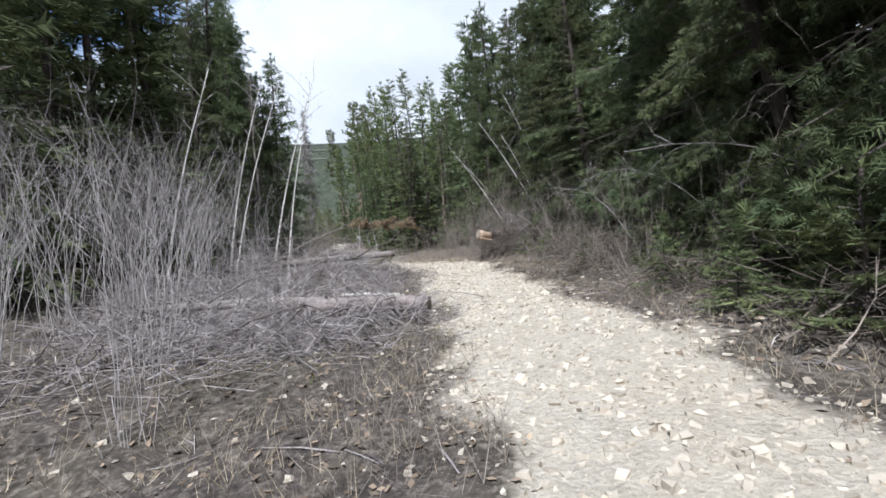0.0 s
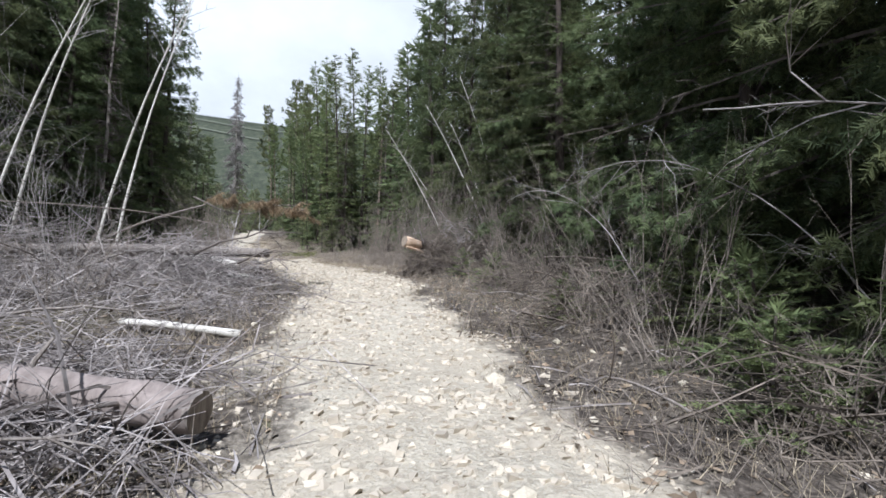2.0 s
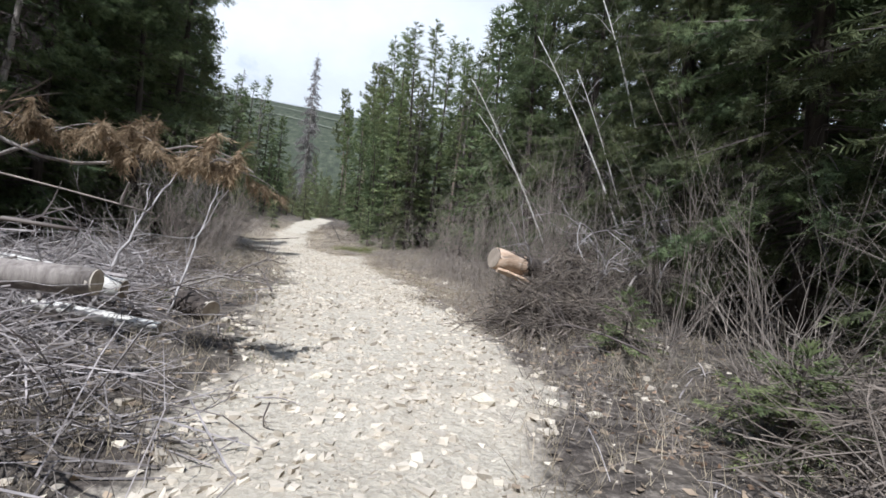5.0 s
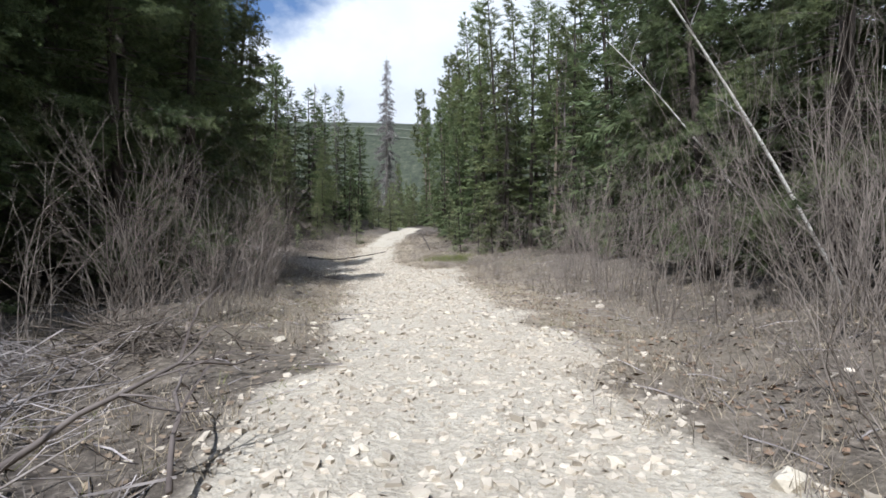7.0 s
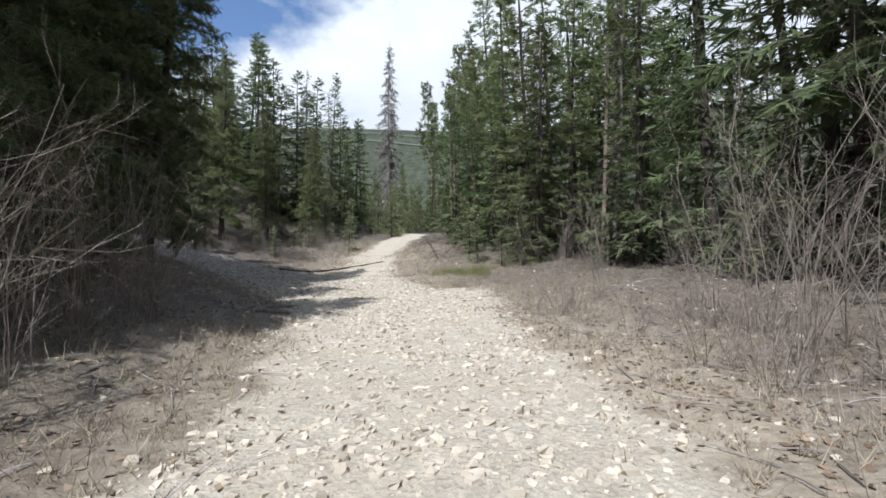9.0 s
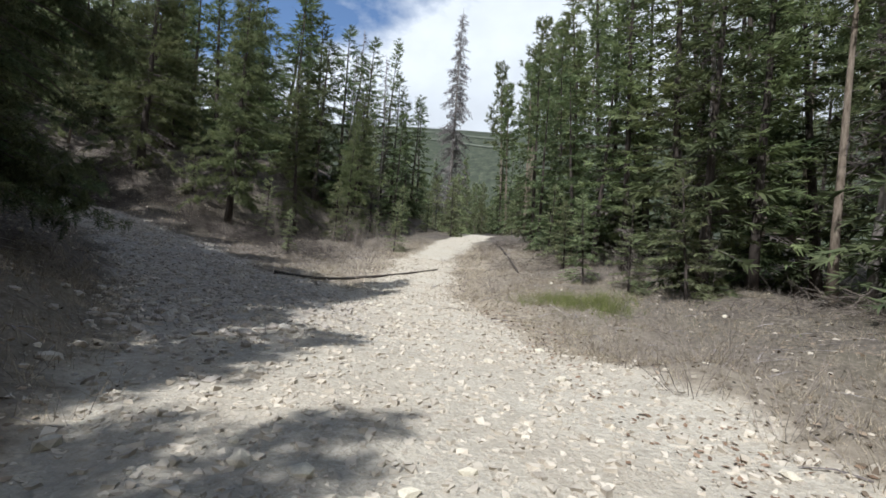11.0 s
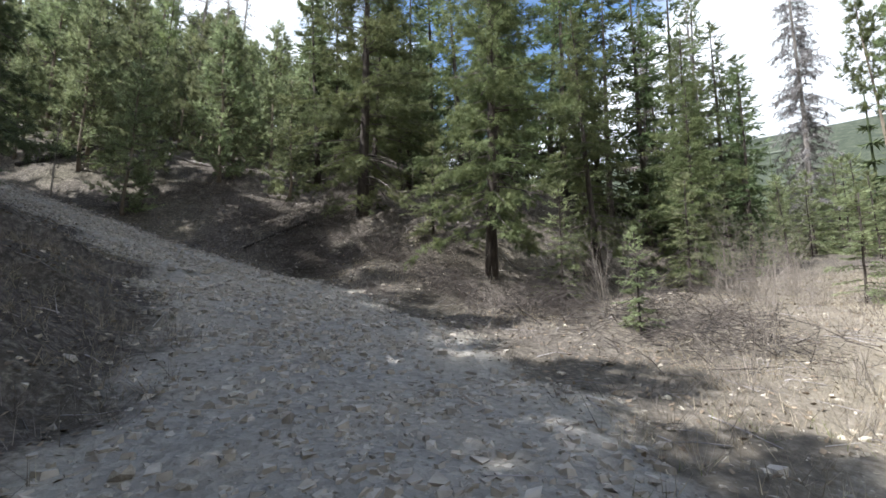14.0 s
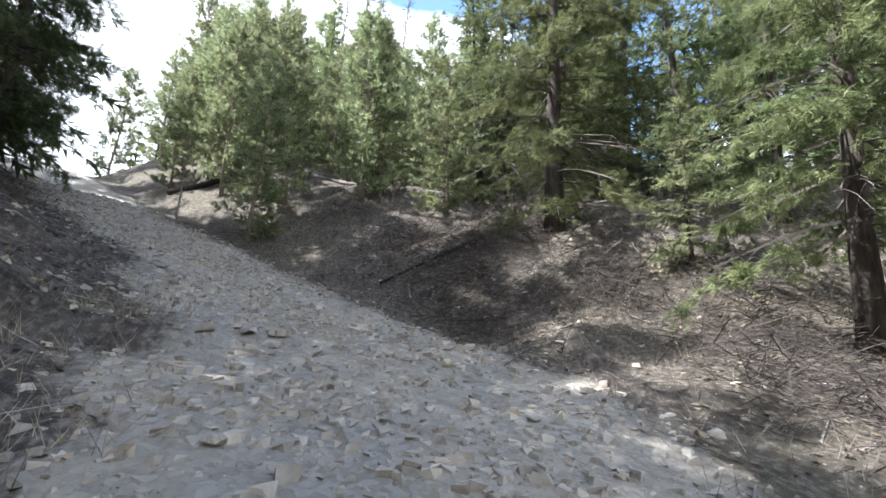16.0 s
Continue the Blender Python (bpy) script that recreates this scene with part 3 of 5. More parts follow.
def grow(shape, start, way, length, radius, rng, depth, bend=0.25, kids=4, rise=0.12, spread=0.75):
    """A bare stem and its side twigs."""
    n = 6 if depth > 1 else 4 if depth else 3
    pts, w = [np.array(start, float)], unit(np.array(way, float))
    for k in range(n - 1):
        w = unit(w + rng.normal(0, bend / 2.2, 3) + np.array([0, 0, rise * 0.35]))
        pts.append(pts[-1] + w * length / (n - 1))
    pts = np.array(pts)
    shape.tube(pts, np.linspace(radius, radius * 0.3, n), 4 if depth > 1 else 3, False)
    if depth:
        for k in range(kids):
            i = rng.uniform(0.25, 0.97) * (n - 1)
            a = pts[int(i)] + (pts[min(int(i) + 1, n - 1)] - pts[int(i)]) * (i % 1)
            d = unit(pts[min(int(i) + 1, n - 1)] - pts[int(i)]) + rng.normal(0, spread * 0.6, 3)
            grow(shape, a, d, length * rng.uniform(0.25, 0.5), radius * 0.45, rng, depth - 1, bend, max(2, kids - 1), rise, spread)


def make_shrub(name, label, height, stems, rng, material="shrub", lean=0.35, kids=4, thick=0.014, group="bare shrubs"):
    root = thing(name, label, "shrub", group)
    for k in range(stems):
        s = Shape()
        a = rng.uniform(0, 6.28)
        start = np.array([math.cos(a), math.sin(a), 0]) * rng.uniform(0, 0.35) + np.array([0, 0, -0.1])
        grow(s, start, (math.cos(a) * lean * rng.uniform(0.2, 1.3), math.sin(a) * lean * rng.uniform(0.2, 1.3), 1), height * rng.uniform(0.55, 1.1), thick * rng.uniform(0.7, 1.3), rng, 2, 0.3, kids)
        part("stem", s, M[material], root)
    return root


def make_birch(name, label, height, rng, radius=0.042, kids=9, bend=0.10):
    root = thing(name, label, "tree", "birch stems")
    n = 10
    t = np.linspace(0, 1, n)
    pts = np.column_stack([bend * height * t ** 2, np.cumsum(rng.normal(0, 0.03, n)), height * t])
    pts[0, 2] = -0.3
    s = Shape()
    s.tube(pts, np.linspace(radius, radius * 0.25, n), 8)
    part("trunk", s, M["birch"], root, smooth=True)
    s = Shape()
    for k in range(kids):
        z = rng.uniform(0.4, 0.97) * height
        a = spot(pts, z)
        grow(s, a, (rng.normal(0, 0.7), rng.normal(0, 0.7), 0.7), rng.uniform(0.5, 1.5), 0.012, rng, 1, 0.3, 4)
    part("branch_work", s, M["shrub_grey"], root)
    return root


def make_log(name, label, a, b, r0, r1, bark, rng, ends=(True, True), end_mat="sawn", sides=18, knots=5, bend=0.03, drape=False):
    """A felled stem from a to b, its ends sawn flat."""
    a, b = np.array(a, float), np.array(b, float)
    ln = np.linalg.norm(b - a)
    root = tagged(new(name), label, "log", "felled logs")
    root.location = a
    t = np.linspace(0, 1, 14)
    axis = (b - a)[None] * t[:, None] + rng.normal(0, bend * r0, (14, 3)) * np.minimum(1, 10 * t * (1 - t))[:, None] + np.array([0, 0, 1.0]) * (bend * ln * 0.3 * np.sin(math.pi * t))[:, None]
    if drape:
        axis[:, 2] = np.polyval(np.polyfit(t, land(axis[:, 0] + a[0], axis[:, 1] + a[1]), 2), t) - a[2] + r0 * 0.6
    s = Shape()
    s.tube(axis, np.linspace(r0, r1, 14) * (1 + rng.normal(0, 0.025, 14)), sides)
    v = s.v[0]
    centre = np.repeat(axis, sides, 0)
    off = v - centre
    wob = 1 + 0.05 * np.sin(np.tile(np.arange(sides), 14) * 2.1 + 0.4 * np.repeat(np.arange(14), sides)) + rng.normal(0, 0.018, len(v))
    s.v[0] = centre + off * wob[:, None]
    part("bark", s, M[bark], root, smooth=True)
    way = unit(b - a)
    for on, place, sign, r in ((ends[0], axis[0], -1, r0), (ends[1], axis[-1], 1, r1)):
        if on:
            c = Shape()
            c.tube([place - way * sign * 0.03, place + way * sign * 0.012], [r * 0.985, r * 0.95], sides)
            part("sawn_end", c, M[end_mat], root, "pale sawn wood")
    for k in range(knots):
        i = rng.uniform(0.1, 0.95)
        o = np.array([np.interp(i, t, axis[:, c]) for c in range(3)])
        side = unit(np.cross(way, rng.normal(0, 1, 3)))
        r = r0 + (r1 - r0) * i
        k_s = Shape()
        k_s.tube([o + side * r * 0.8, o + side * (r + 0.05), o + side * (r + rng.uniform(0.08, 0.3)) + way * 0.06], [0.022, 0.018, 0.009], 6)
        part("branch_stub", k_s, M["grey_wood"], root)
    return root


def make_heap(name, label, x, y, across, deep, height, count, rng, material="slash", thick=0.0085, turn=0.0, longest=1.6):
    """A heap of lopped twigs and boughs."""
    s = Shape()
    c, sn = math.cos(turn), math.sin(turn)
    u, v = rng.normal(0, 0.42, (2, count))
    px, py = x + c * u * across - sn * v * deep, y + sn * u * across + c * v * deep
    z = land(px, py) + rng.uniform(0, 1, count) * height * np.maximum(0.05, 1 - (u * u + v * v) * 1.6)
    ang, pitch, ln = rng.uniform(0, 6.28, count), rng.normal(0.1, 0.33, count), rng.uniform(0.3, longest, count)
    way = np.column_stack([np.cos(ang) * np.cos(pitch), np.sin(ang) * np.cos(pitch), np.sin(pitch)])
    a = np.column_stack([px, py, z]) - way * ln[:, None] / 2
    a[:, 2] = np.maximum(a[:, 2], land(a[:, 0], a[:, 1]) + 0.01)
    b = a + way * ln[:, None] + rng.normal(0, 0.08, (count, 3)) * ln[:, None]
    b[:, 2] = np.maximum(b[:, 2], land(b[:, 0], b[:, 1]) + 0.01)
    mid = (a + b) / 2 + rng.normal(0, 0.09, (count, 3)) * ln[:, None]
    for k in range(count):
        if rng.random() < 0.3:
            grow(s, a[k], b[k] - a[k], ln[k], thick * rng.uniform(0.6, 1.3), rng, 1, 0.45, 4, -0.05)
        else:
            s.tube([a[k], mid[k], b[k]], np.array([1, 0.8, 0.4]) * thick * rng.uniform(0.4, 1.0) * (2.2 if rng.random() < 0.08 else 1), 3, False)
    return tagged(new(name, s.mesh(name, M[material])), label, "brush pile", "brush heaps", "stuff")


# ---- the ground ----
def spaced(lo, hi, step, out, grow_by=1.13):
    inner = list(np.arange(lo, hi + step / 2, step))
    d, left, right = step, [], []
    while (left[-1] if left else lo) > -out:
        d *= grow_by
        left.append((left[-1] if left else lo) - d)
    d = step
    while (right[-1] if right else hi) < out:
        d *= grow_by
        right.append((right[-1] if right else hi) + d)
    return np.array(left[::-1] + inner + right)


gx, gy = spaced(-40, 9, 0.25, 1500), spaced(0, 62, 0.25, 1500)
GX, GY = np.meshgrid(gx, gy)
GZ = land(GX, GY)
ground_shape = Shape()
k, j = np.meshgrid(np.arange(len(gy) - 1), np.arange(len(gx)  - 1), indexing="ij")
i0 = k * len(gx) + j
ground_shape.add(np.column_stack([GX.ravel(), GY.ravel(), GZ.ravel()]),
                 np.concatenate([np.stack([i0, i0 + 1, i0 + len(gx) + 1], -1).reshape(-1, 3), np.stack([i0, i0 + len(gx) + 1, i0 + len(gx)], -1).reshape(-1, 3)]))
ground = tagged(new("ground", ground_shape.mesh("ground", M["ground"], True)), "brown forest floor with a pale gravel track", "ground", kind="structure")
road_a = ground.data.attributes.new("road", "FLOAT", "POINT")
road_a.data.foreach_set("value", road_amount(GX, GY).astype(np.float32).ravel())
# where the greyer, shade-darkened colour of the side road goes
side_a = ground.data.attributes.new("shaded_grey_stone", "FLOAT", "POINT")
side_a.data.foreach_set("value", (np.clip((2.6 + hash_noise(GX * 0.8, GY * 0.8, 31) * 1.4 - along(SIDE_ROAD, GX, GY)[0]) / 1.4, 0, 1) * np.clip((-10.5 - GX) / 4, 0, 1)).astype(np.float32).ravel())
d_main, side_main, _ = along(MAIN_ROAD, GX, GY)
dry = np.exp(-np.maximum(d_main - 2.2, 0) / 2.6) * np.where(side_main > 0, 1.0, 0.75) * np.clip((GY - 20) / 14, 0, 1) * np.clip((72 - GY) / 10, 0, 1)
dry_a = ground.data.attributes.new("dry", "FLOAT", "POINT")
dry_a.data.foreach_set("value", np.clip(dry * 1.2, 0, 1).astype(np.float32).ravel())
wood_a = ground.data.attributes.new("wooded", "FLOAT", "POINT")
wood_a.data.foreach_set("value", np.clip((np.hypot(GX + 10, GY - 40) - 95) / 60, 0, 1).astype(np.float32).ravel())


def on(x, y, sink=0.0):
    return float(land(x, y)) - sink


def stand(proto, rows, rng, used, tilt=2.0):
    """Sets the first of a kind, then copies: rows of x, y and size."""
    for x, y, size in rows:
        m = pose(x, y, on(x, y), rng.normal(0, tilt), rng.normal(0, tilt), rng.uniform(0, 360))
        if proto.name in used:
            size /= used[proto.name]
            copy_thing(proto, m @ Matrix.Diagonal((size * rng.uniform(0.92, 1.08), size * rng.uniform(0.92, 1.08), size, 1)))
        else:
            used[proto.name] = size
            proto.matrix_basis = m @ Matrix.Diagonal((size, size, size, 1))


# ---- trees ----
USED = {}
rng = np.random.default_rng(5)


def road_x(y):
    return float(np.interp(y, [p[1] for p in MAIN_ROAD], [p[0] for p in MAIN_ROAD]))


def strip(y0, y1, near, far, n, side, sizes, rng):
    """Random rows beside the main track, between two distances from its middle."""
    out = []
    for i in range(n):
        y = y0 + (y1 - y0) * (i + rng.uniform(0.1, 0.9)) / n
        x = road_x(y) + side * rng.uniform(near, far)
        out.append((x, y, rng.uniform(*sizes)))
    return out


def clear_of_roads(x, y, d_main, d_side):
    a, b = along(MAIN_ROAD, np.array([x]), np.array([y]))[0][0], along(SIDE_ROAD, np.array([x]), np.array([y]))[0][0]
    return a > d_main and b > d_side


def wood(x0, x1, y0, y1, n, apart, d_main, d_side, sizes, rng, taken, test=None):
    """Random rows in a stretch of wood, kept apart from each other and from the tracks."""
    out, tries = [], 0
    while len(out) < n and tries < n * 40:
        tries += 1
        x, y = rng.uniform(x0, x1), rng.uniform(y0, y1)
        if clear_of_roads(x, y, d_main, d_side) and all((x - a) ** 2 + (y - b) ** 2 > apart ** 2 for a, b in taken) and (test is None or test(x, y)):
            taken.append((x, y))
            out.append((x, y, rng.uniform(*sizes)))
    return out


SPRUCE = "tall dark green spruce with drooping boughs"
BROAD = "broad sunlit spruce with hanging grey-green boughs"
SLIM = "slim dense dark spruce at the wood's edge"
near_tall = make_clump_spruce("spruce_tree", SPRUCE, 15, 2.7, np.random.default_rng(1), clear=0.07, gap=0.36)
near_broad = make_clump_spruce("spruce_tree", BROAD, 13, 3.1, np.random.default_rng(2), clear=0.05, gap=0.36, needles="pine", radius=0.2, dead=0.55)
bank_spruce = make_clump_spruce("spruce_tree", "spruce with a bare dark lower trunk on the bank", 13, 2.4, np.random.default_rng(12), clear=0.11, gap=0.36, needles="pine", radius=0.16, dead=0.35, full_at=0.35)
near_slim = make_spruce("spruce_tree", SLIM, 14, 2.0, np.random.default_rng(3), clear=0.04, gap=0.4, step=0.2, droop=0.4, fan=0.46, fan_of=FINE_FAN)
far_tall = make_spruce("spruce_tree", SPRUCE, 15, 2.8, np.random.default_rng(1), gap=0.62, step=0.40, dead_skirt=0.15, fan=0.85)
far_broad = make_spruce("spruce_tree", BROAD, 13, 3.0, np.random.default_rng(2), clear=0.12, gap=0.62, step=0.40, droop=0.7, dead_skirt=0.3, fan=0.85)
far_slim = make_spruce("spruce_tree", SLIM, 14, 2.0, np.random.default_rng(3), clear=0.04, gap=0.6, step=0.36, droop=0.4, fan=0.75)
tall_pine = make_pine("pine_tree", "tall lodgepole pine with a bare grey stem", 19, 1.9, np.random.default_rng(4), clear=0.5, tufts=6, gap=0.55, tuft_size=(0.3, 0.55))
dense_pine = make_spruce("pine_tree", "slim green lodgepole pine in a dense stand", 17, 1.55, np.random.default_rng(5), clear=0.1, gap=0.5, step=0.32, needles="pine", droop=0.12, radius=0.14, dead_skirt=0.12, fan=0.6)
young_pine = make_pine("young_pine", "bushy bright green young pine on the slope", 8, 1.9, np.random.default_rng(6), clear=0.05, needles="fresh", radius=0.09, tufts=8, gap=0.38, stubs=False, tuft_size=(0.22, 0.42), taper=0.85)
small_fir = make_spruce("young_fir", "small bright green fir beside the track", 4, 1.1, np.random.default_rng(7), clear=0.03, gap=0.26, step=0.15, needles="fresh", droop=0.25, radius=0.05, fan=0.34)
grey_snag = make_snag("dead_spruce", "standing dead spruce with drooping grey-brown twigs", 24, 2.1, np.random.default_rng(8), fine=34, droop=1.0, twig="snag_twig")
bare_snag = make_snag("dead_pine", "dead grey pine stem with short bare branches", 15, 1.1, np.random.default_rng(9), 0.5, 7, 0.13, clear=0.2)

taken = []
# x > 4, y < 3: unseen spruces added to shade the wood on the right
rows_tall = [(7.4, 10.2, 1.2), (-11.3, 31.0, 0.95), (-12.9, 28.2, 1.1), (6.8, 1.9, 1.1), (6.8, 5.0, 1.15), (4.9, -3.8, 1.2), (-38.6, 40.4, 1.2), (-34.6, 42.2, 1.15), (-31.8, 43.4, 1.0), (4.7, -6.0, 1.2), (5.4, -2.6, 1.25), (5.8, 0.2, 1.15), (6.9, 3.2, 1.2), (5.6, -9.4, 1.25), (7.6, -0.6, 1.3), (7.2, -5.0, 1.3), (-13.0, 33.4, 0.8), (-15.2, 35.4, 1.05), (-11.6, 26.0, 1.2), (-12.6, 20.5, 1.15), (-13.2, 15.5, 1.2), (-11.4, 22.6, 1.15), (-33.6, 43.7, 0.8), (-30.4, 42.4, 0.95),
             (6.9, 12.5, 1.1), (7.8, 16.5, 1.2), (6.4, 20.8, 1.05), (8.2, 25.0, 1.15), (6.6, 8.4, 1.0), (9.6, 11.0, 1.2), (7.6, 4.6, 1.1)]
rows_tall += [(-11.8, 19.6, 1.2), (-12.2, 16.4, 1.25), (-11.8, 12.2, 1.1), (-15.2, 11.0, 1.2), (-15.4, 18.2, 1.2), (-13.6, 23.6, 1.1), (-15.4, 28.4, 0.8), (-14.6, 26.4, 0.9), (-14.0, 30.8, 1.2),
              # south of the junction: mostly out of view, sized to shade the fork
              (-15.8, 32.4, 1.15), (-17.6, 36.0, 1.0), (-16.5, 38.8, 1.15), (-18.0, 36.8, 1.25), (-20.2, 39.4, 1.05), (-23.8, 41.6, 1.0), (-26.8, 42.2, 0.95), (-18.8, 32.2, 1.2), (-21.6, 36.0, 1.2), (-25.4, 38.4, 1.1),
              (-9.8, 24.0, 0.75), (-9.9, 27.6, 0.8), (-9.8, 21.4, 0.7), (-15.0, 30.4, 0.7), (-12.0, 24.6, 0.9), (-9.4, 17.6, 0.75),
              # mostly unseen spruces south of the side road, added for their shade
              (-18.0, 38.4, 1.1), (-19.2, 41.4, 0.95), (-22.2, 42.4, 0.95), (-17.7, 41.0, 1.1), (-20.6, 41.0, 1.05), (-26.0, 43.6, 0.9), (-28.6, 43.2, 0.9), (-24.4, 42.6, 0.85), (-23.0, 39.0, 1.15), (-28.0, 39.6, 1.1),
              (-36.4, 40.2, 1.3), (-40.2, 38.2, 1.3), (-35.4, 37.6, 1.3), (-42.4, 37.0, 1.0), (-31.4, 38.6, 1.1), (-38.6, 35.2, 1.1)]
rows_tall += strip(4, 34, 7.2, 8.6, 10, 1, (0.9, 1.2), rng) + strip(4, 40, 10.0, 13.0, 13, 1, (1.0, 1.35), rng)
rows_broad = [(-32.5, 55.1, 1.1), (-28.9, 66.4, 1.0), (-36.8, 59.8, 0.9), (-33.4, 64.8, 0.95), (-40.6, 58.0, 0.95)]
rows_bank = [(-27.1, 56.5, 1.1), (-26.6, 61.6, 0.85), (-25.4, 66.4, 0.85), (-30.6, 60.4, 0.95), (-35.4, 57.2, 0.9), (-24.0, 63.6, 0.6)]
rows_slim = [(-48.0, 34.4, 1.2), (-52.4, 32.6, 1.2), (-55.6, 31.0, 1.25), (-50.0, 31.0, 1.2), (-59.0, 29.6, 1.2), (-46.0, 32.6, 1.1), (-19.4, 91.0, 0.75), (-17.8, 89.0, 0.7), (-15.4, 92.0, 0.9), (-21.4, 95.4, 0.8), (-25.0, 72.5, 0.75), (-27.2, 79.5, 0.9), (-28.6, 83.5, 0.95), (-29.8, 88.0, 1.0), (-26.2, 76.0, 0.6), (-30.8, 65.6, 1.1), (-32.8, 67.0, 1.15), (-35.0, 62.6, 1.1), (-37.8, 61.0, 1.0), (-28.0, 71.4, 1.1), (-33.6, 71.0, 1.15), (-39.4, 64.0, 1.1), (-42.4, 61.6, 1.05), (-27.2, 76.0, 1.0), (-36.4, 67.2, 1.15), (-31.0, 69.0, 1.05), (7.2, 30.2, 1.1), (5.9, 34.4, 1.0), (8.6, 38.4, 1.15), (5.4, 17.2, 0.9), (1.7, 52.6, 1.0), (0.2, 57.4, 1.1), (3.4, 48.8, 1.25), (4.4, 43.8, 1.3), (3.4, 40.2, 1.3), (2.4, 45.4, 1.3), (5.2, 36.6, 1.2), (0.6, 50.4, 1.15), (-4.2, 53.2, 1.0), (-3.6, 58.6, 1.05), (-1.8, 57.6, 1.3), (-7.0, 63.6, 1.1), (-5.4, 64.0, 1.3), (-30.6, 73.0, 0.9)]
rows_pine = [(-9.8, 76.6, 1.05), (-20.2, 94.0, 1.0), (-18.4, 96.5, 1.55), (-17.2, 92.5, 1.25), (-21.8, 98.5, 1.3), (-15.6, 98.0, 1.5), (-12.9, 101.0, 1.5), (-16.2, 86.0, 1.0), (-0.6, 53.8, 0.9), (0.9, 61.5, 1.0), (-12.6, 82.0, 1.1), (-12.4, 18.6, 0.9)]
rows_slim += [(-12.6, 70.4, 1.0), (-11.4, 65.6, 0.75), (-10.4, 68.2, 0.95), (-9.2, 64.4, 0.8), (-7.9, 62.2, 0.85), (-28.2, 68.6, 1.1), (-40.5, 56.8, 0.9)]
rows_dense = [(-9.6, 66.4, 0.85), (-11.8, 73.6, 1.05), (-4.6, 56.8, 1.2), (-2.4, 55.0, 1.15), (-6.4, 60.4, 1.28), (-3.2, 61.4, 1.40), (-7.8, 66.4, 1.34), (-5.4, 68.6, 1.34), (-9.4, 71.6, 1.22), (2.2, 57.0, 1.34), (-1.0, 65.6, 1.34), (-29.6, 78.2, 0.98)]
rows_young = [(-44.6, 46.9, 1.0), (-47.6, 46.0, 1.15), (-50.2, 45.0, 1.2), (-49.6, 48.4, 1.2), (-53.0, 44.6, 1.3), (-56.4, 46.2, 1.5), (-46.0, 44.2, 0.6), (-58.6, 43.2, 1.5), (-61.0, 45.6, 1.6), (-39.6, 51.6, 1.0), (-38.8, 48.0, 0.8), (-41.4, 49.0, 0.95), (-37.2, 54.0, 0.7), (-44.6, 51.8, 1.1), (-43.4, 46.6, 0.95), (-47.4, 48.4, 1.1), (-51.0, 51.4, 0.85), (-55.1, 47.4, 0.9), (-58.8, 44.2, 1.05), (-48.3, 51.3, 1.0), (-43.3, 55.1, 1.1), (-50.4, 46.6, 0.9), (-54.9, 57.4, 1.2), (-40.2, 52.4, 1.0), (-57.5, 38.4, 1.0), (-45.0, 58.2, 1.1), (-62.0, 40.0, 1.1), (-47.2, 44.4, 0.7)]
rows_fir = [(-20.8, 75.6, 1.0), (-21.8, 78.6, 1.3), (-22.8, 81.6, 1.4), (-23.8, 85.6, 1.6), (-24.2, 80.4, 1.2), (-9.2, 60.2, 0.8), (-21.6, 54.9, 0.5), (-17.2, 84.5, 0.9), (-18.4, 90.5, 1.1), (-25.0, 87.0, 1.2), (-10.4, 63.0, 0.95), (-8.0, 56.6, 0.9), (-4.8, 51.6, 0.9), (-27.0, 92.0, 1.2), (-16.8, 88.0, 1.6), (-19.4, 61.8, 0.7)]
for rows in (rows_tall, rows_broad, rows_bank, rows_slim, rows_pine, rows_dense, rows_young, rows_fir):
    taken += [(x, y) for x, y, _ in rows]
rows_tall += wood(-34, -11, 14, 36, 13, 3.0, 10.5, 5.0, (0.85, 1.2), rng, taken, lambda x, y: y < 36)
rows_tall += wood(11, 24, -4, 46, 14, 3.0, 6.5, 6, (0.9, 1.3), rng, taken)
rows_slim += wood(7, 18, 8, 62, 14, 2.6, 6.0, 6, (0.85, 1.25), rng, taken)
rows_slim += wood(-46, -24, 34, 42, 5, 3.0, 9.0, 5.0, (0.8, 1.0), rng, taken, lambda x, y: y < 38)
rows_dense += wood(-8, 18, 58, 100, 20, 2.8, 6.0, 6, (0.85, 1.15), rng, taken, lambda x, y: x > road_x(y))
rows_dense += wood(-60, -30, 60, 110, 16, 3.4, 8.0, 9.0, (0.7, 1.0), rng, taken, lambda x, y: x < road_x(y))
rows_pine += wood(-4, 14, 50, 90, 8, 3.0, 7.0, 6, (0.85, 1.1), rng, taken, lambda x, y: x > road_x(y))
rows_young += wood(-64, -36, 42, 72, 44, 2.3, 8.0, 6.0, (0.8, 1.6), rng, taken, lambda x, y: x < -39 or y > 56)
rows_slim += wood(-70, -44, 48, 80, 12, 2.6, 8.0, 9.0, (0.75, 1.1), rng, taken, lambda x, y: x < -46 or y > 60)
rows_dense += wood(-85, 5, 108, 165, 46, 4.0, 3.5, 12.0, (0.6, 0.95), rng, taken)
rows_young += wood(-50, -14, 98, 130, 20, 3.0, 3.0, 8, (0.7, 1.3), rng, taken)
rows_slim += wood(-80, -50, 36, 78, 34, 2.6, 8.0, 8.0, (0.8, 1.15), rng, taken)
rows_dense += wood(-78, -49, 38, 60, 34, 2.4, 8.0, 4.5, (0.75, 1.0), rng, taken, lambda x, y: y > 44 - (x + 49) * 0.35 or y < 34)
rows_fir += wood(-26, -16, 62, 100, 7, 2.5, 4.0, 8, (0.7, 1.5), rng, taken)
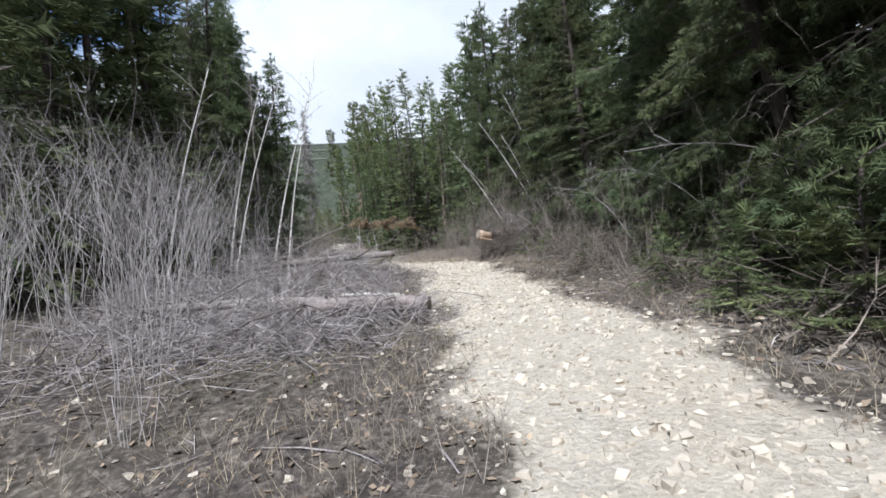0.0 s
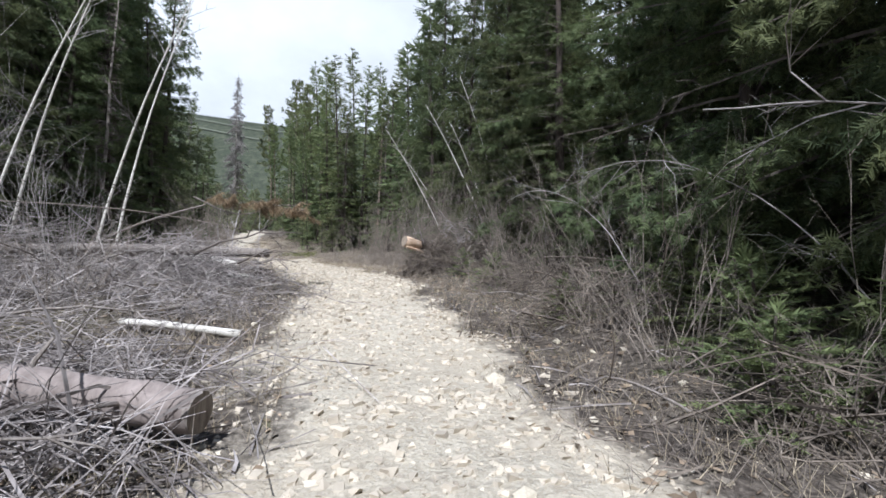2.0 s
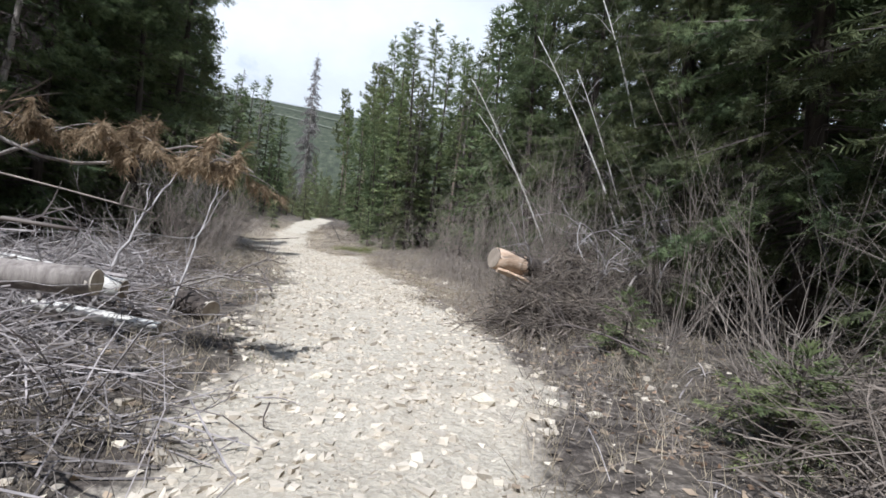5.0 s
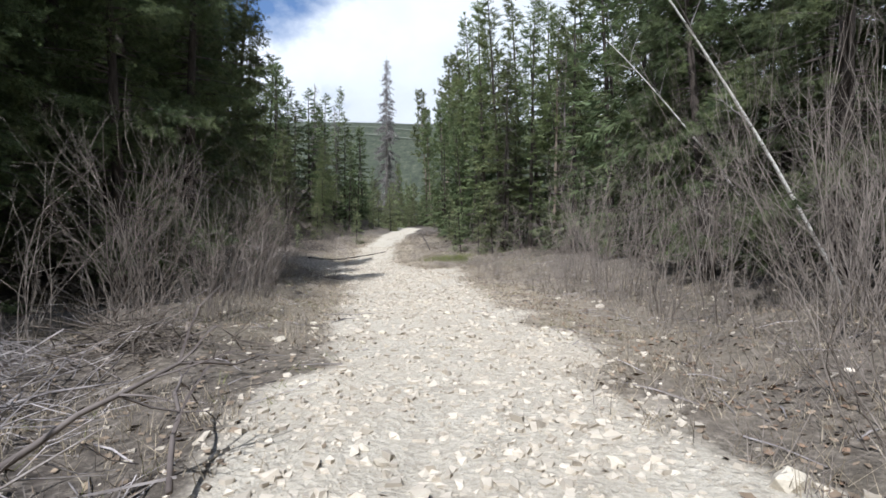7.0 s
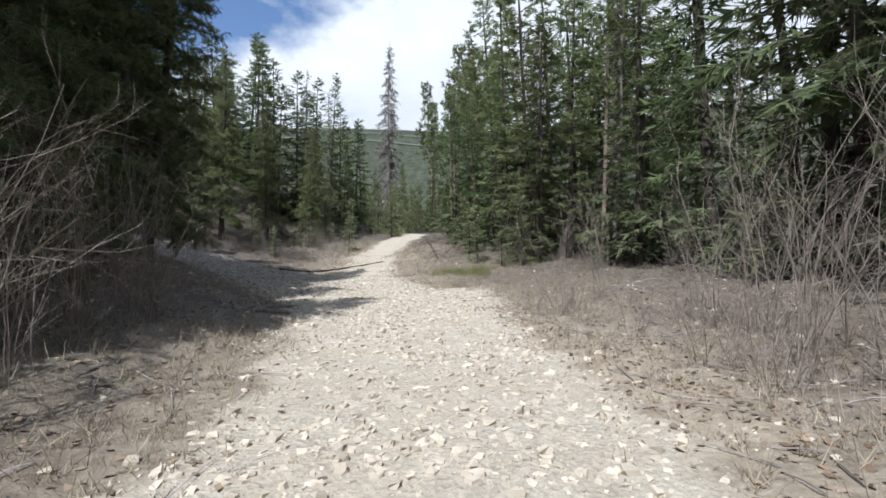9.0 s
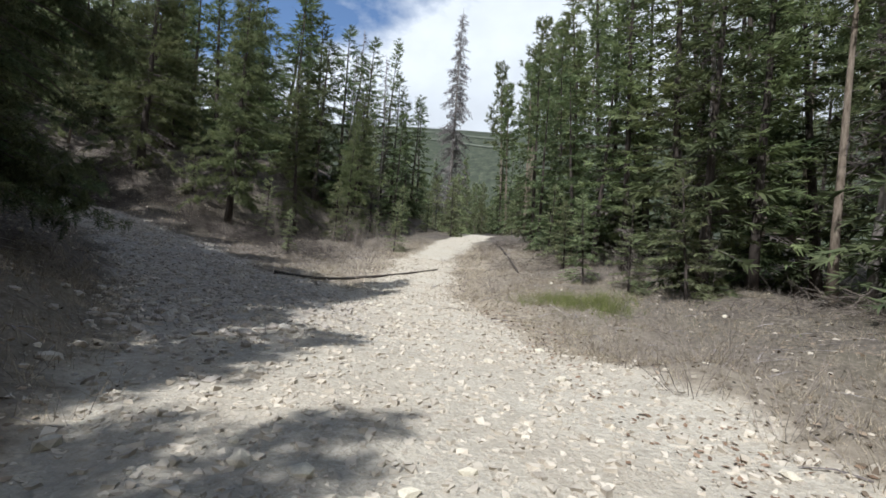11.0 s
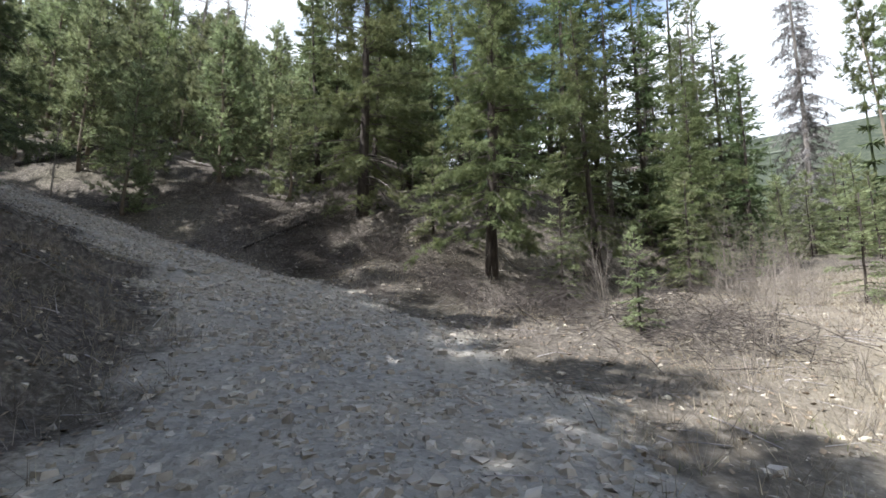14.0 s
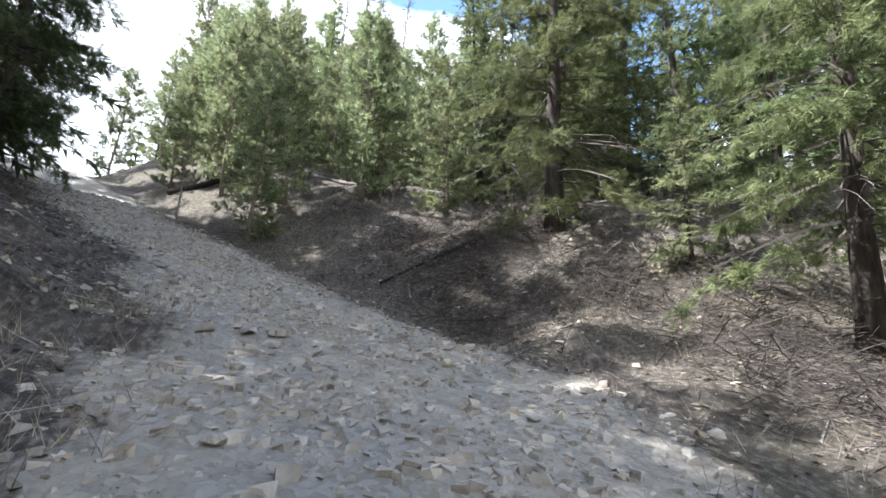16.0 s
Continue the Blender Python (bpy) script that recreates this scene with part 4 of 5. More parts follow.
rows_young += wood(-40, -20, 92, 112, 14, 2.4, 2.6, 8, (0.5, 0.95), rng, taken)
rows_fir += wood(-12, 6, 52, 74, 9, 1.8, 7.5, 6, (0.5, 1.1), rng, taken, lambda x, y: x > road_x(y)) + wood(-34, -18, 52, 66, 8, 2.0, 5.0, 5.5, (0.4, 0.9), rng, taken)
DRIVEN = [p for p in MAIN_ROAD if 0 <= p[1] <= 38.5] + [p for p in SIDE_ROAD if -30 <= p[0] < -7.6]


def by_distance(rows, limit):
    near = [row for row in rows if along(DRIVEN, np.array([row[0]]), np.array([row[1]]))[0][0] < limit]
    return near, [row for row in rows if row not in near]


for near, far, rows in ((near_tall, far_tall, rows_tall), (near_broad, far_broad, rows_broad), (near_slim, far_slim, rows_slim)):
    close_by, off = by_distance(rows, 13.0 if near is near_broad else 10.0)
    stand(near, close_by, rng, USED)
    stand(far, off, rng, USED)
for proto, rows in ((bank_spruce, rows_bank), (tall_pine, rows_pine), (dense_pine, rows_dense), (young_pine, rows_young), (small_fir, rows_fir)):
    stand(proto, rows, rng, USED)
stand(grey_snag, [(-25.6, 86.8, 1.12)], rng, USED, 1.0)
stand(bare_snag, [(-39.6, 45.8, 0.25), (-4.0, 54.0, 1.0), (-27.6, 74.4, 1.0), (-29.4, 71.0, 0.9), (-31.8, 76.2, 1.0), (-8.8, 21.6, 0.7), (-0.2, 52.4, 1.0), (8.0, 7.0, 0.9), (-44.2, 52.8, 0.8), (-60.0, 48.0, 1.2), (-54.0, 53.0, 1.2), (-64.0, 52.0, 1.3), (-61.0, 57.0, 1.3)], rng, USED, 3.0)

# birches: x, y, turn and lean of the stem, size
birch = make_birch("birch_tree", "slender white birch stem leaning over the brush", 8, np.random.default_rng(10))
first = True
for x, y, lean_x, lean_y, size in ((-6.5, 18.3, 6, 4, 1.15), (-7.3, 18.8, 12, 0, 1.1), (-8.4, 17.4, 9, 0, 1.0), (-6.9, 14.6, 11, 3, 0.85), (-9.6, 15.4, 8, 4, 1.0),
                                   (5.4, 25.4, -18, 6, 0.95), (6.0, 25.2, -9, 3, 1.05), (5.7, 26.2, -14, 0, 0.8), (3.9, 28.0, -22, -3, 0.9), (5.4, 33.5, -28, 0, 1.0)):
    m = pose(x, y, on(x, y), -lean_y, lean_x, 0) @ pose(0, 0, 0, 0, 0, 180 if lean_x < 0 else 0)
    if first:
        birch.matrix_basis = m
        first = False
    else:
        copy_thing(birch, m @ Matrix.Diagonal((size, size, size, 1)))

# far woods that close the view
far_shape = Shape()
unit_tree = Shape()
fr = np.random.default_rng(21)
for lvl in range(9):
    z, r = 1.5 + lvl * 1.25, 2.0 * (1 - lvl / 9.5)
    n = 12
    a = fr.uniform(0, 6.28, n)
    out = np.column_stack([np.cos(a), np.sin(a), np.full(n, -0.35)])
    sprays(unit_tree, np.column_stack([np.zeros((n, 2)), np.full(n, z)]), out, r * fr.uniform(0.8, 1.2, n), fr, 1.3, 0.5)
unit_tree.tube([(0, 0, -0.5), (0, 0, 13)], [0.16, 0.03], 4, False)
uv_, uf_ = np.concatenate(unit_tree.v), np.concatenate(unit_tree.f)
made = 0
while made < 480:
    x, y = fr.uniform(-170, 120), fr.uniform(-70, 230)
    if (-62 < x < 26 and -6 < y < 90) or not clear_of_roads(x, y, 7, 7):
        continue
    s = fr.uniform(0.8, 1.45)
    c, sn = math.cos(made), math.sin(made)
    v = uv_ * s
    far_shape.add(np.column_stack([v[:, 0] * c - v[:, 1] * sn + x, v[:, 0] * sn + v[:, 1] * c + y, v[:, 2] * fr.uniform(0.95, 1.25) + on(x, y)]), uf_)
    made += 1
tagged(new("far_woods", far_shape.mesh("far_woods", M["spruce"])), "dark conifer woods closing the view all round", "woods", kind="stuff")

# pale logging roads across the far hillside
for near_r, h0, h1 in ((430, 14, 36), (470, 12, 34), (505, 15, 30)):
    s = Shape()
    a = np.radians(np.linspace(h0, h1, 60))
    rr = near_r + 14 * np.sin(a * 19)
    x0, y0, x1, y1 = -10 - np.sin(a) * rr, 40 + np.cos(a) * rr, -10 - np.sin(a) * (rr + 3), 40 + np.cos(a) * (rr + 3)
    v = np.stack([np.column_stack([x0, y0, land(x0, y0) + 1.5]), np.column_stack([x1, y1, land(x1, y1) + 1.5])], 1).reshape(-1, 3)
    i = np.arange(59)[:, None] * 2
    s.add(v, np.concatenate([i + [0, 2, 1], i + [1, 2, 3]]))
    tagged(new("logging_road", s.mesh("logging_road", M["far_road"])), "pale logging road cut across the far hillside", "road", kind="structure")

# ---- shrubs ----
thin_shrub = make_shrub("bare_shrub", "leafless grey-brown willow shrub beside the track", 2.5, 11, np.random.default_rng(31), "shrub", 0.38, 5, 0.007)
tall_shrub = make_shrub("bare_shrub", "tall leafless alder shrub with pale stems", 3.4, 10, np.random.default_rng(32), "shrub", 0.36, 5, 0.007)
low_shrub = make_shrub("bare_shrub", "low tangled leafless undergrowth shrub", 1.3, 13, np.random.default_rng(33), "shrub", 0.8, 4, 0.006)
wand_shrub = make_shrub("bare_shrub", "upright thin grey saplings growing in a clump", 3.3, 13, np.random.default_rng(34), "shrub_grey", 0.16, 4, 0.0062)
rs = np.random.default_rng(35)
hill_rows = wood(-46, -17, 49, 64, 60, 1.1, 3.4, 3.4, (0.35, 0.85), rs, list(taken))
rows_thin = [(-6.4, 26.4, 1.0)] + strip(23.5, 34, 4.0, 5.8, 14, -1, (0.8, 1.15), rs) + strip(22, 40, 4.2, 6.2, 16, 1, (0.8, 1.2), rs) + strip(13, 22, 4.0, 5.5, 6, 1, (0.7, 1.1), rs) + strip(58, 68, 3.2, 6, 6, -1, (0.5, 0.8), rs)
rows_high = [(2.3, 25.2, 0.9), (3.0, 24.2, 1.0), (1.7, 27.2, 0.9), (1.3, 28.8, 0.95), (0.7, 30.8, 0.9), (3.2, 26.4, 1.0), (2.4, 28.6, 1.0), (0.4, 32.6, 0.8), (5.0, 21.0, 1.0), (5.6, 11.8, 0.75)] + strip(21, 36, 5.0, 7.5, 12, 1, (0.8, 1.15), rs) + strip(24, 33, 4.6, 6.4, 7, -1, (0.6, 0.8), rs)
rows_low = [(-4.6, 20.6, 1.0)] + strip(8, 24, 2.9, 4.4, 16, 1, (0.7, 1.2), rs) + strip(24, 45, 3.4, 5.0, 16, 1, (0.5, 1.0), rs) + strip(20, 34, 4.2, 5.6, 12, -1, (0.6, 1.0), rs) + strip(50, 75, 2.3, 5, 14, 1, (0.5, 0.9), rs) + strip(52, 70, 2.3, 5, 10, -1, (0.6, 1.0), rs) + strip(12, 20, 4.0, 8.0, 8, -1, (0.8, 1.3), rs) + hill_rows
rows_low += [(-6.5, 56.0, 1.1), (-5.6, 55.0, 1.2), (-7.4, 57.8, 1.0), (-5.9, 57.6, 1.3), (-4.6, 53.6, 1.2), (-9.6, 61.4, 1.0), (-6.6, 59.4, 1.3)]
rows_thin += [(-6.0, 56.8, 0.8), (-5.0, 54.4, 0.9), (-4.2, 52.2, 0.8)]
rows_wand = [(-9.0, 10.6, 1.6), (-8.2, 12.0, 1.5), (-9.4, 13.4, 1.7), (-7.2, 8.6, 1.4), (-8.6, 15.4, 1.4), (-10.0, 8.4, 1.6), (-5.6, 14.6, 0.9), (-3.6, 5.6, 1.0), (-4.4, 7.4, 1.1), (-5.2, 5.0, 0.95), (-3.0, 4.0, 0.8), (-5.8, 8.2, 1.2), (-4.8, 10.4, 1.0), (-6.6, 6.4, 1.2), (-7.4, 10.2, 1.3), (-6.4, 12.2, 1.1), (-8.2, 8.0, 1.3), (-4.0, 12.6, 0.7), (-7.6, 13.2, 1.2), (-2.6, 6.9, 0.6)]
rows_thin += strip(54, 66, 3.0, 6.0, 6, -1, (0.5, 0.9), rs) + [(-22.6, 55.4, 0.8), (-24.4, 57.8, 0.9), (-21.4, 60.8, 0.7), (-21.8, 60.2, 1.0), (-24.6, 54.0, 0.6)]
for proto, rows in ((thin_shrub, rows_thin), (tall_shrub, rows_high), (low_shrub, rows_low), (wand_shrub, rows_wand)):
    stand(proto, rows, rs, USED, 5.0)

# ---- felled timber and brush beside the track ----
rl = np.random.default_rng(41)
make_log("fallen_log", "thick weathered log lying across the verge", (-2.78, 8.86, on(-2.78, 8.86) + 0.33), (-0.47, 8.36, on(-0.47, 8.36) + 0.30), 0.155, 0.15, "log_bark", rl, end_mat="grey_wood")
make_log("fallen_log", "thinner grey log lying in line with the thick one", (-7.4, 9.5, on(-7.4, 9.5) + 0.3), (-2.5, 8.98, on(-2.5, 8.98) + 0.40), 0.09, 0.105, "grey_wood", rl, end_mat="grey_wood", sides=14, bend=0.06)
make_log("fallen_log", "long pale log resting on a heap of brush", (-6.9, 15.2, 2.45), (-2.0, 16.3, 2.44), 0.11, 0.10, "grey_wood", rl, end_mat="old_sawn")
make_log("birch_log", "thin pale birch log lying on the verge", (-2.9, 12.0, on(-2.9, 12.0) + 0.10), (-1.3, 11.95, on(-1.3, 11.95) + 0.03), 0.05, 0.06, "birch", rl, end_mat="old_sawn", sides=12)
make_log("birch_log", "short pale birch log sawn off beside the track", (-5.1, 18.0, 2.46), (-3.3, 18.4, 2.17), 0.10, 0.12, "birch", rl, end_mat="sawn", sides=14)
make_log("birch_log", "short pale log low in the brush", (-4.0, 17.9, 1.98), (-2.62, 18.1, 1.80), 0.065, 0.075, "birch", rl, end_mat="sawn", sides=14)
make_log("log_round", "short thick log round lying in the brush", (-3.15, 19.35, on(-3.15, 19.35) + 0.12), (-2.6, 19.15, on(-2.6, 19.15) + 0.13), 0.15, 0.15, "bark", rl, end_mat="old_sawn", knots=1)
cut = make_log("felled_trunk", "felled trunk with a pale fresh sawn end on a brush heap", (1.26, 20.85, 3.05), (5.35, 23.25, 2.37), 0.178, 0.14, "bark", rl, (True, False))
s = Shape()
d = unit(np.array([4.12, 2.4, -0.68]))
s.tube([d * 0.005, d * 0.2, d * 0.42, d * 0.58, d * 0.66], [0.186, 0.188, 0.185, 0.180, 0.165], 20)
s.v[0] += rl.normal(0, 0.006, s.v[0].shape)
part("stripped_wood", s, M["bare_wood"], cut, "bare orange wood where the bark came off", True)
s = Shape()
for k in range(5):
    a0 = d * (0.05 + 0.1 * k) + np.array([0.02, -0.10, -0.185 - 0.012 * k])
    s.tube([a0, a0 + d * 0.22 + [0, -0.03, -0.01], a0 + d * 0.42 + [0, 0.03, -0.05]], [0.05, 0.045, 0.012], 5)
part("wood_flap", s, M["bare_wood"], cut, "torn strips of pale wood under the cut")
make_log("fallen_pole", "thin dead tree fallen across the old track", (-17.7, 49.4, on(-17.7, 49.4) + 0.05), (-16.3, 53.1, on(-16.3, 53.1) + 0.06), 0.065, 0.055, "burnt", rl, end_mat="old_sawn", sides=10, knots=9, drape=True)
make_log("fallen_pole", "thin grey pole fallen across the old track", (-16.45, 52.7, on(-16.45, 52.7) + 0.08), (-14.6, 56.9, on(-14.6, 56.9) + 0.1), 0.06, 0.03, "bark", rl, end_mat="old_sawn", sides=10, knots=9, drape=True)
make_log("fallen_log", "thin dark dead stem lying beside the old track", (-11.0, 58.2, on(-11.0, 58.2) + 0.1), (-15.4, 70.4, on(-15.4, 70.4) + 0.3), 0.06, 0.085, "bark", rl, end_mat="old_sawn", sides=12, drape=True)
make_log("fallen_pole", "weathered pole lying at the track's edge", (-9.35, 35.7, on(-9.35, 35.7) + 0.04), (-8.95, 36.4, on(-8.95, 36.4) + 0.04), 0.05, 0.045, "grey_wood", rl, end_mat="old_sawn", sides=10, knots=2)
make_log("fallen_pole", "short broken pole lying at the track's edge", (-9.9, 36.9, on(-9.9, 36.9) + 0.03), (-9.4, 37.5, on(-9.4, 37.5) + 0.03), 0.04, 0.035, "grey_wood", rl, end_mat="old_sawn", sides=10, knots=1)
make_log("charred_log", "long dark charred log lying up the slope", (-45.0, 44.4, on(-45.0, 44.4) + 0.05), (-47.7, 49.2, on(-47.7, 49.2) + 0.08), 0.14, 0.09, "burnt", rl, end_mat="burnt", sides=10, knots=12)
make_log("charred_log", "dark dead spruce top with hanging branch stubs", (-33.9, 51.2, on(-33.9, 51.2) + 0.08), (-33.4, 53.6, on(-33.4, 53.6) + 0.25), 0.03, 0.05, "burnt", rl, end_mat="burnt", sides=8, knots=30)
make_log("fallen_log", "bleached fallen log on the open slope", (-45.6, 49.6, on(-45.6, 49.6) + 0.15), (-42.0, 52.4, on(-42.0, 52.4) + 0.15), 0.10, 0.08, "grey_wood", rl, end_mat="old_sawn", sides=10, drape=True)
make_log("fallen_log", "bleached fallen log high on the slope", (-46.0, 53.0, on(-46.0, 53.0) + 0.15), (-40.4, 57.0, on(-40.4, 57.0) + 0.2), 0.09, 0.08, "grey_wood", rl, end_mat="old_sawn", sides=10, drape=True)


def arching_stem(label, points, radius, rng, kids=9):
    """A long bare limb bent over by snow, with crooked side twigs."""
    root = thing("leaning_stem", label, "branch", "leaning stems")
    root.location = points[0]
    p = np.array(points, float) - points[0]
    t, tt = np.linspace(0, 1, len(p)), np.linspace(0, 1, 16)
    line = np.column_stack([np.polyval(np.polyfit(t, p[:, c], min(3, len(p) - 1)), tt) for c in range(3)]) + rng.normal(0, 0.012, (16, 3))
    s = Shape()
    s.tube(line, np.linspace(radius, radius * 0.35, 16), 6)
    part("stem", s, M["shrub_grey"], root, smooth=True)
    s = Shape()
    for k in range(kids):
        i = rng.integers(3, 15)
        grow(s, line[i], unit(line[i] - line[i - 1]) * 0.8 + rng.normal(0, 0.55, 3), rng.uniform(0.4, 1.2), radius * 0.5, rng, 1, 0.5, 5, -0.1)
    part("branch_work", s, M["shrub_grey"], root)


def make_limb(x, y, heading, length, radius, rng, material, lift):
    """A broken limb lying on the brush, with its side branches."""
    root = thing("fallen_branch", "broken grey limb with snapped side twigs on the brush" if material == "grey_wood" else "dark dead limb with snapped side twigs in the brush", "branch", "fallen branches")
    root.location = (x, y, on(x, y) + lift)
    a = math.radians(heading)
    n = 9
    t = np.linspace(0, 1, n)
    line = np.column_stack([math.cos(a) * length * t, math.sin(a) * length * t, length * 0.10 * np.sin(t * 3.1) + rng.uniform(-0.05, 0.22) * length * t]) + rng.normal(0, 0.022 * length, (n, 3)) * t[:, None]
    line[:, 2] = np.maximum(line[:, 2], land(line[:, 0] + x, line[:, 1] + y) - root.location.z + radius)
    s = Shape()
    s.tube(line, np.linspace(radius, radius * 0.35, n), 7)
    part("stem", s, M[material], root, smooth=True)
    for k in range(5):
        i = int(rng.integers(2, n - 1))
        s = Shape()
        grow(s, line[i], unit(line[i] - line[i - 1]) * 0.7 + rng.normal(0, 0.6, 3) + np.array([0, 0, 0.2]), length * rng.uniform(0.2, 0.45), radius * 0.5, rng, 1, 0.4, 3, 0.0)
        part("side_branch", s, M[material], root)


for x, y, heading, length, radius, lift in ((-3.1, 19.0, 28, 1.2, 0.02, 0.3), (-3.3, 19.7, 24, 1.4, 0.018, 0.35), (-3.2, 18.3, 60, 1.2, 0.016, 0.35), (-3.4, 17.4, 140, 1.8, 0.025, 0.5), (-3.0, 16.8, 20, 0.9, 0.016, 0.2),
                                            (-3.0, 14.6, 12, 1.9, 0.024, 0.7), (-2.3, 15.0, -18, 1.3, 0.02, 0.7), (-4.2, 13.4, 80, 1.6, 0.022, 0.5), (-2.9, 12.8, 150, 1.5, 0.02, 0.25), (-3.6, 10.4, 8, 1.8, 0.022, 0.3),
                                            (-2.4, 7.4, 14, 1.6, 0.02, 0.2), (-1.2, 7.6, 160, 1.2, 0.018, 0.12), (-3.3, 6.6, -10, 1.7, 0.022, 0.3), (-4.6, 8.6, 25, 1.9, 0.024, 0.6), (-5.2, 11.4, 60, 1.6, 0.02, 0.6), (-3.2, 20.8, 70, 1.4, 0.02, 0.4),
                                            (-2.6, 21.2, 130, 1.5, 0.018, 0.15), (3.2, 8.6, 120, 1.2, 0.016, 0.15), (3.4, 13.0, 170, 1.4, 0.018, 0.3), (3.0, 18.6, 150, 1.3, 0.018, 0.3), (3.3, 20.2, 60, 1.6, 0.022, 0.6), (3.6, 21.0, 100, 1.5, 0.02, 0.9)):
    make_limb(x, y, heading, length, radius, rl, "grey_wood" if rl.random() < 0.6 else "dead_twig", lift)
arching_stem("long pale bare limb arching over the dark brush", [(6.6, 7.0, 1.0), (5.8, 7.3, 2.5), (4.7, 8.0, 3.25), (3.5, 8.8, 3.45)], 0.017, rl, 12)
arching_stem("thin pale limb arching out of the brush", [(5.4, 8.6, 1.0), (5.0, 9.3, 2.4), (4.3, 10.2, 3.3), (3.3, 10.8, 3.3)], 0.012, rl)
arching_stem("thin pale limb arching out of the brush", [(4.8, 11.6, 1.2), (4.3, 12.2, 2.6), (3.7, 12.9, 3.4), (2.9, 13.4, 3.3)], 0.011, rl)
for px, py, qx, qy, top in ((2.0, 21.2, 1.6, 20.5, 3.35), (2.6, 21.6, 3.4, 20.7, 3.7), (3.4, 21.9, 2.5, 21.0, 3.8), (3.8, 22.0, 4.6, 21.0, 3.6), (3.0, 21.0, 3.2, 20.2, 3.1), (4.4, 22.0, 5.4, 21.6, 3.6)):
    arching_stem("crooked pale bough arching over the felled trunk", [(px, py, on(px, py) + 0.3), ((px * 2 + qx) / 3, (py * 2 + qy) / 3, top - 0.15), (qx, qy, top - 0.1)], 0.017, rl, 7)
make_log("fallen_pole", "thin yellowish pole hanging over the brush", (-8.4, 16.6, 3.6), (-2.9, 18.2, 3.1), 0.014, 0.01, "shrub", rl, (False, False), sides=8, knots=3, bend=0.1)
arching_stem("pale crooked branch rising out of the brush", [(-3.55, 18.2, on(-3.55, 18.2) + 0.1), (-3.68, 18.9, 2.75), (-3.8, 19.7, 3.55), (-3.9, 20.3, 4.05)], 0.024, rl, 4)
arching_stem("pale crooked branch rising out of the brush", [(-2.9, 18.7, on(-2.9, 18.7) + 0.1), (-3.05, 19.3, 2.6), (-3.2, 19.9, 3.3), (-3.3, 20.4, 3.7)], 0.019, rl, 5)
make_log("fallen_tree_top", "thin fallen pine stem leaning out of the wood", (-8.6, 19.6, on(-8.6, 19.6)), (-4.0, 17.8, 3.75), 0.04, 0.02, "grey_wood", rl, (False, False), sides=9, knots=9, bend=0.1)
HEAPS_WEST = ((-1.5, 8.3, 1.5, 0.55, 0.30, 300, -0.2), (-3.6, 8.3, 1.7, 0.8, 0.55, 420, 0.0), (-5.9, 8.6, 1.8, 1.2, 0.8, 420, 0.1), (-2.2, 7.0, 1.5, 1.0, 0.25, 260, 0.1), (-5.2, 12.8, 2.2, 1.4, 0.8, 420, 0.0), (-4.4, 16.9, 2.2, 1.0, 1.1, 460, 0.2), (-3.2, 15.4, 2.6, 1.4, 1.15, 620, 0.2), (-6.2, 15.0, 3.0, 1.8, 1.3, 620, 0.1), (-2.6, 13.2, 1.8, 1.1, 0.4, 300, 0.2), (-1.8, 9.9, 1.6, 0.9, 0.3, 220, 0.0), (-4.4, 9.8, 2.4, 1.8, 0.7, 460, 0.3),
              (-3.9, 6.2, 2.0, 1.8, 0.55, 360, 0.0), (-7.0, 11.4, 2.6, 2.0, 1.0, 460, 0.2), (-4.6, 18.2, 1.9, 1.2, 0.8, 460, 0.3), (-5.4, 20.3, 2.2, 1.5, 1.1, 560, 0.2), (-6.6, 22.4, 1.8, 1.4, 0.7, 320, 0.2))
HEAPS_EAST = ((2.7, 21.4, 1.4, 0.9, 1.35, 900, 0.5), (1.95, 21.0, 0.9, 0.6, 1.0, 460, 0.5), (2.6, 20.7, 1.0, 0.7, 0.8, 300, 0.4), (4.2, 22.2, 2.0, 1.1, 1.3, 620, 0.5), (3.9, 16.4, 1.6, 1.5, 0.7, 360, 1.2), (3.9, 12.0, 1.3, 1.8, 0.8, 320, 1.4), (4.1, 8.4, 1.2, 1.5, 0.6, 230, 1.5), (4.5, 5.0, 1.2, 1.4, 0.5, 170, 1.5),
              (-10.2, 60.6, 2.0, 3.2, 0.5, 300, -1.3), (-13.6, 66.0, 1.6, 3.2, 0.6, 260, -1.3), (-1.6, 50.0, 3.0, 2.0, 0.5, 260, 0.4), (-5.9, 24.2, 1.2, 0.9, 0.4, 180, 0.4))
HEAPS_FORK = ((-32.4, 53.0, 2.2, 1.6, 1.2, 700, 0.5), (-20.2, 54.8, 2.0, 1.4, 0.7, 420, 0.9), (-29.6, 54.2, 1.8, 1.3, 0.9, 560, 0.3), (-26.4, 54.2, 1.8, 1.2, 0.8, 520, 0.5), (-35.4, 52.4, 2.2, 1.6, 0.8, 480, 0.7),
              (-23.6, 54.6, 1.8, 1.2, 0.8, 460, 0.2), (-38.6, 50.6, 2.2, 1.6, 0.5, 260, 0.6), (-31.0, 52.2, 2.4, 1.0, 0.6, 420, 0.1), (-40.6, 52.6, 2.6, 2.0, 0.6, 260, 0.6),
              (-33.4, 54.6, 1.5, 1.3, 1.6, 520, 0.4), (-28.0, 55.6, 1.9, 1.4, 1.0, 480, 0.2), (-24.8, 56.4, 1.9, 1.4, 1.0, 420, 0.2), (-21.6, 56.6, 1.9, 1.4, 0.9, 380, 0.2))
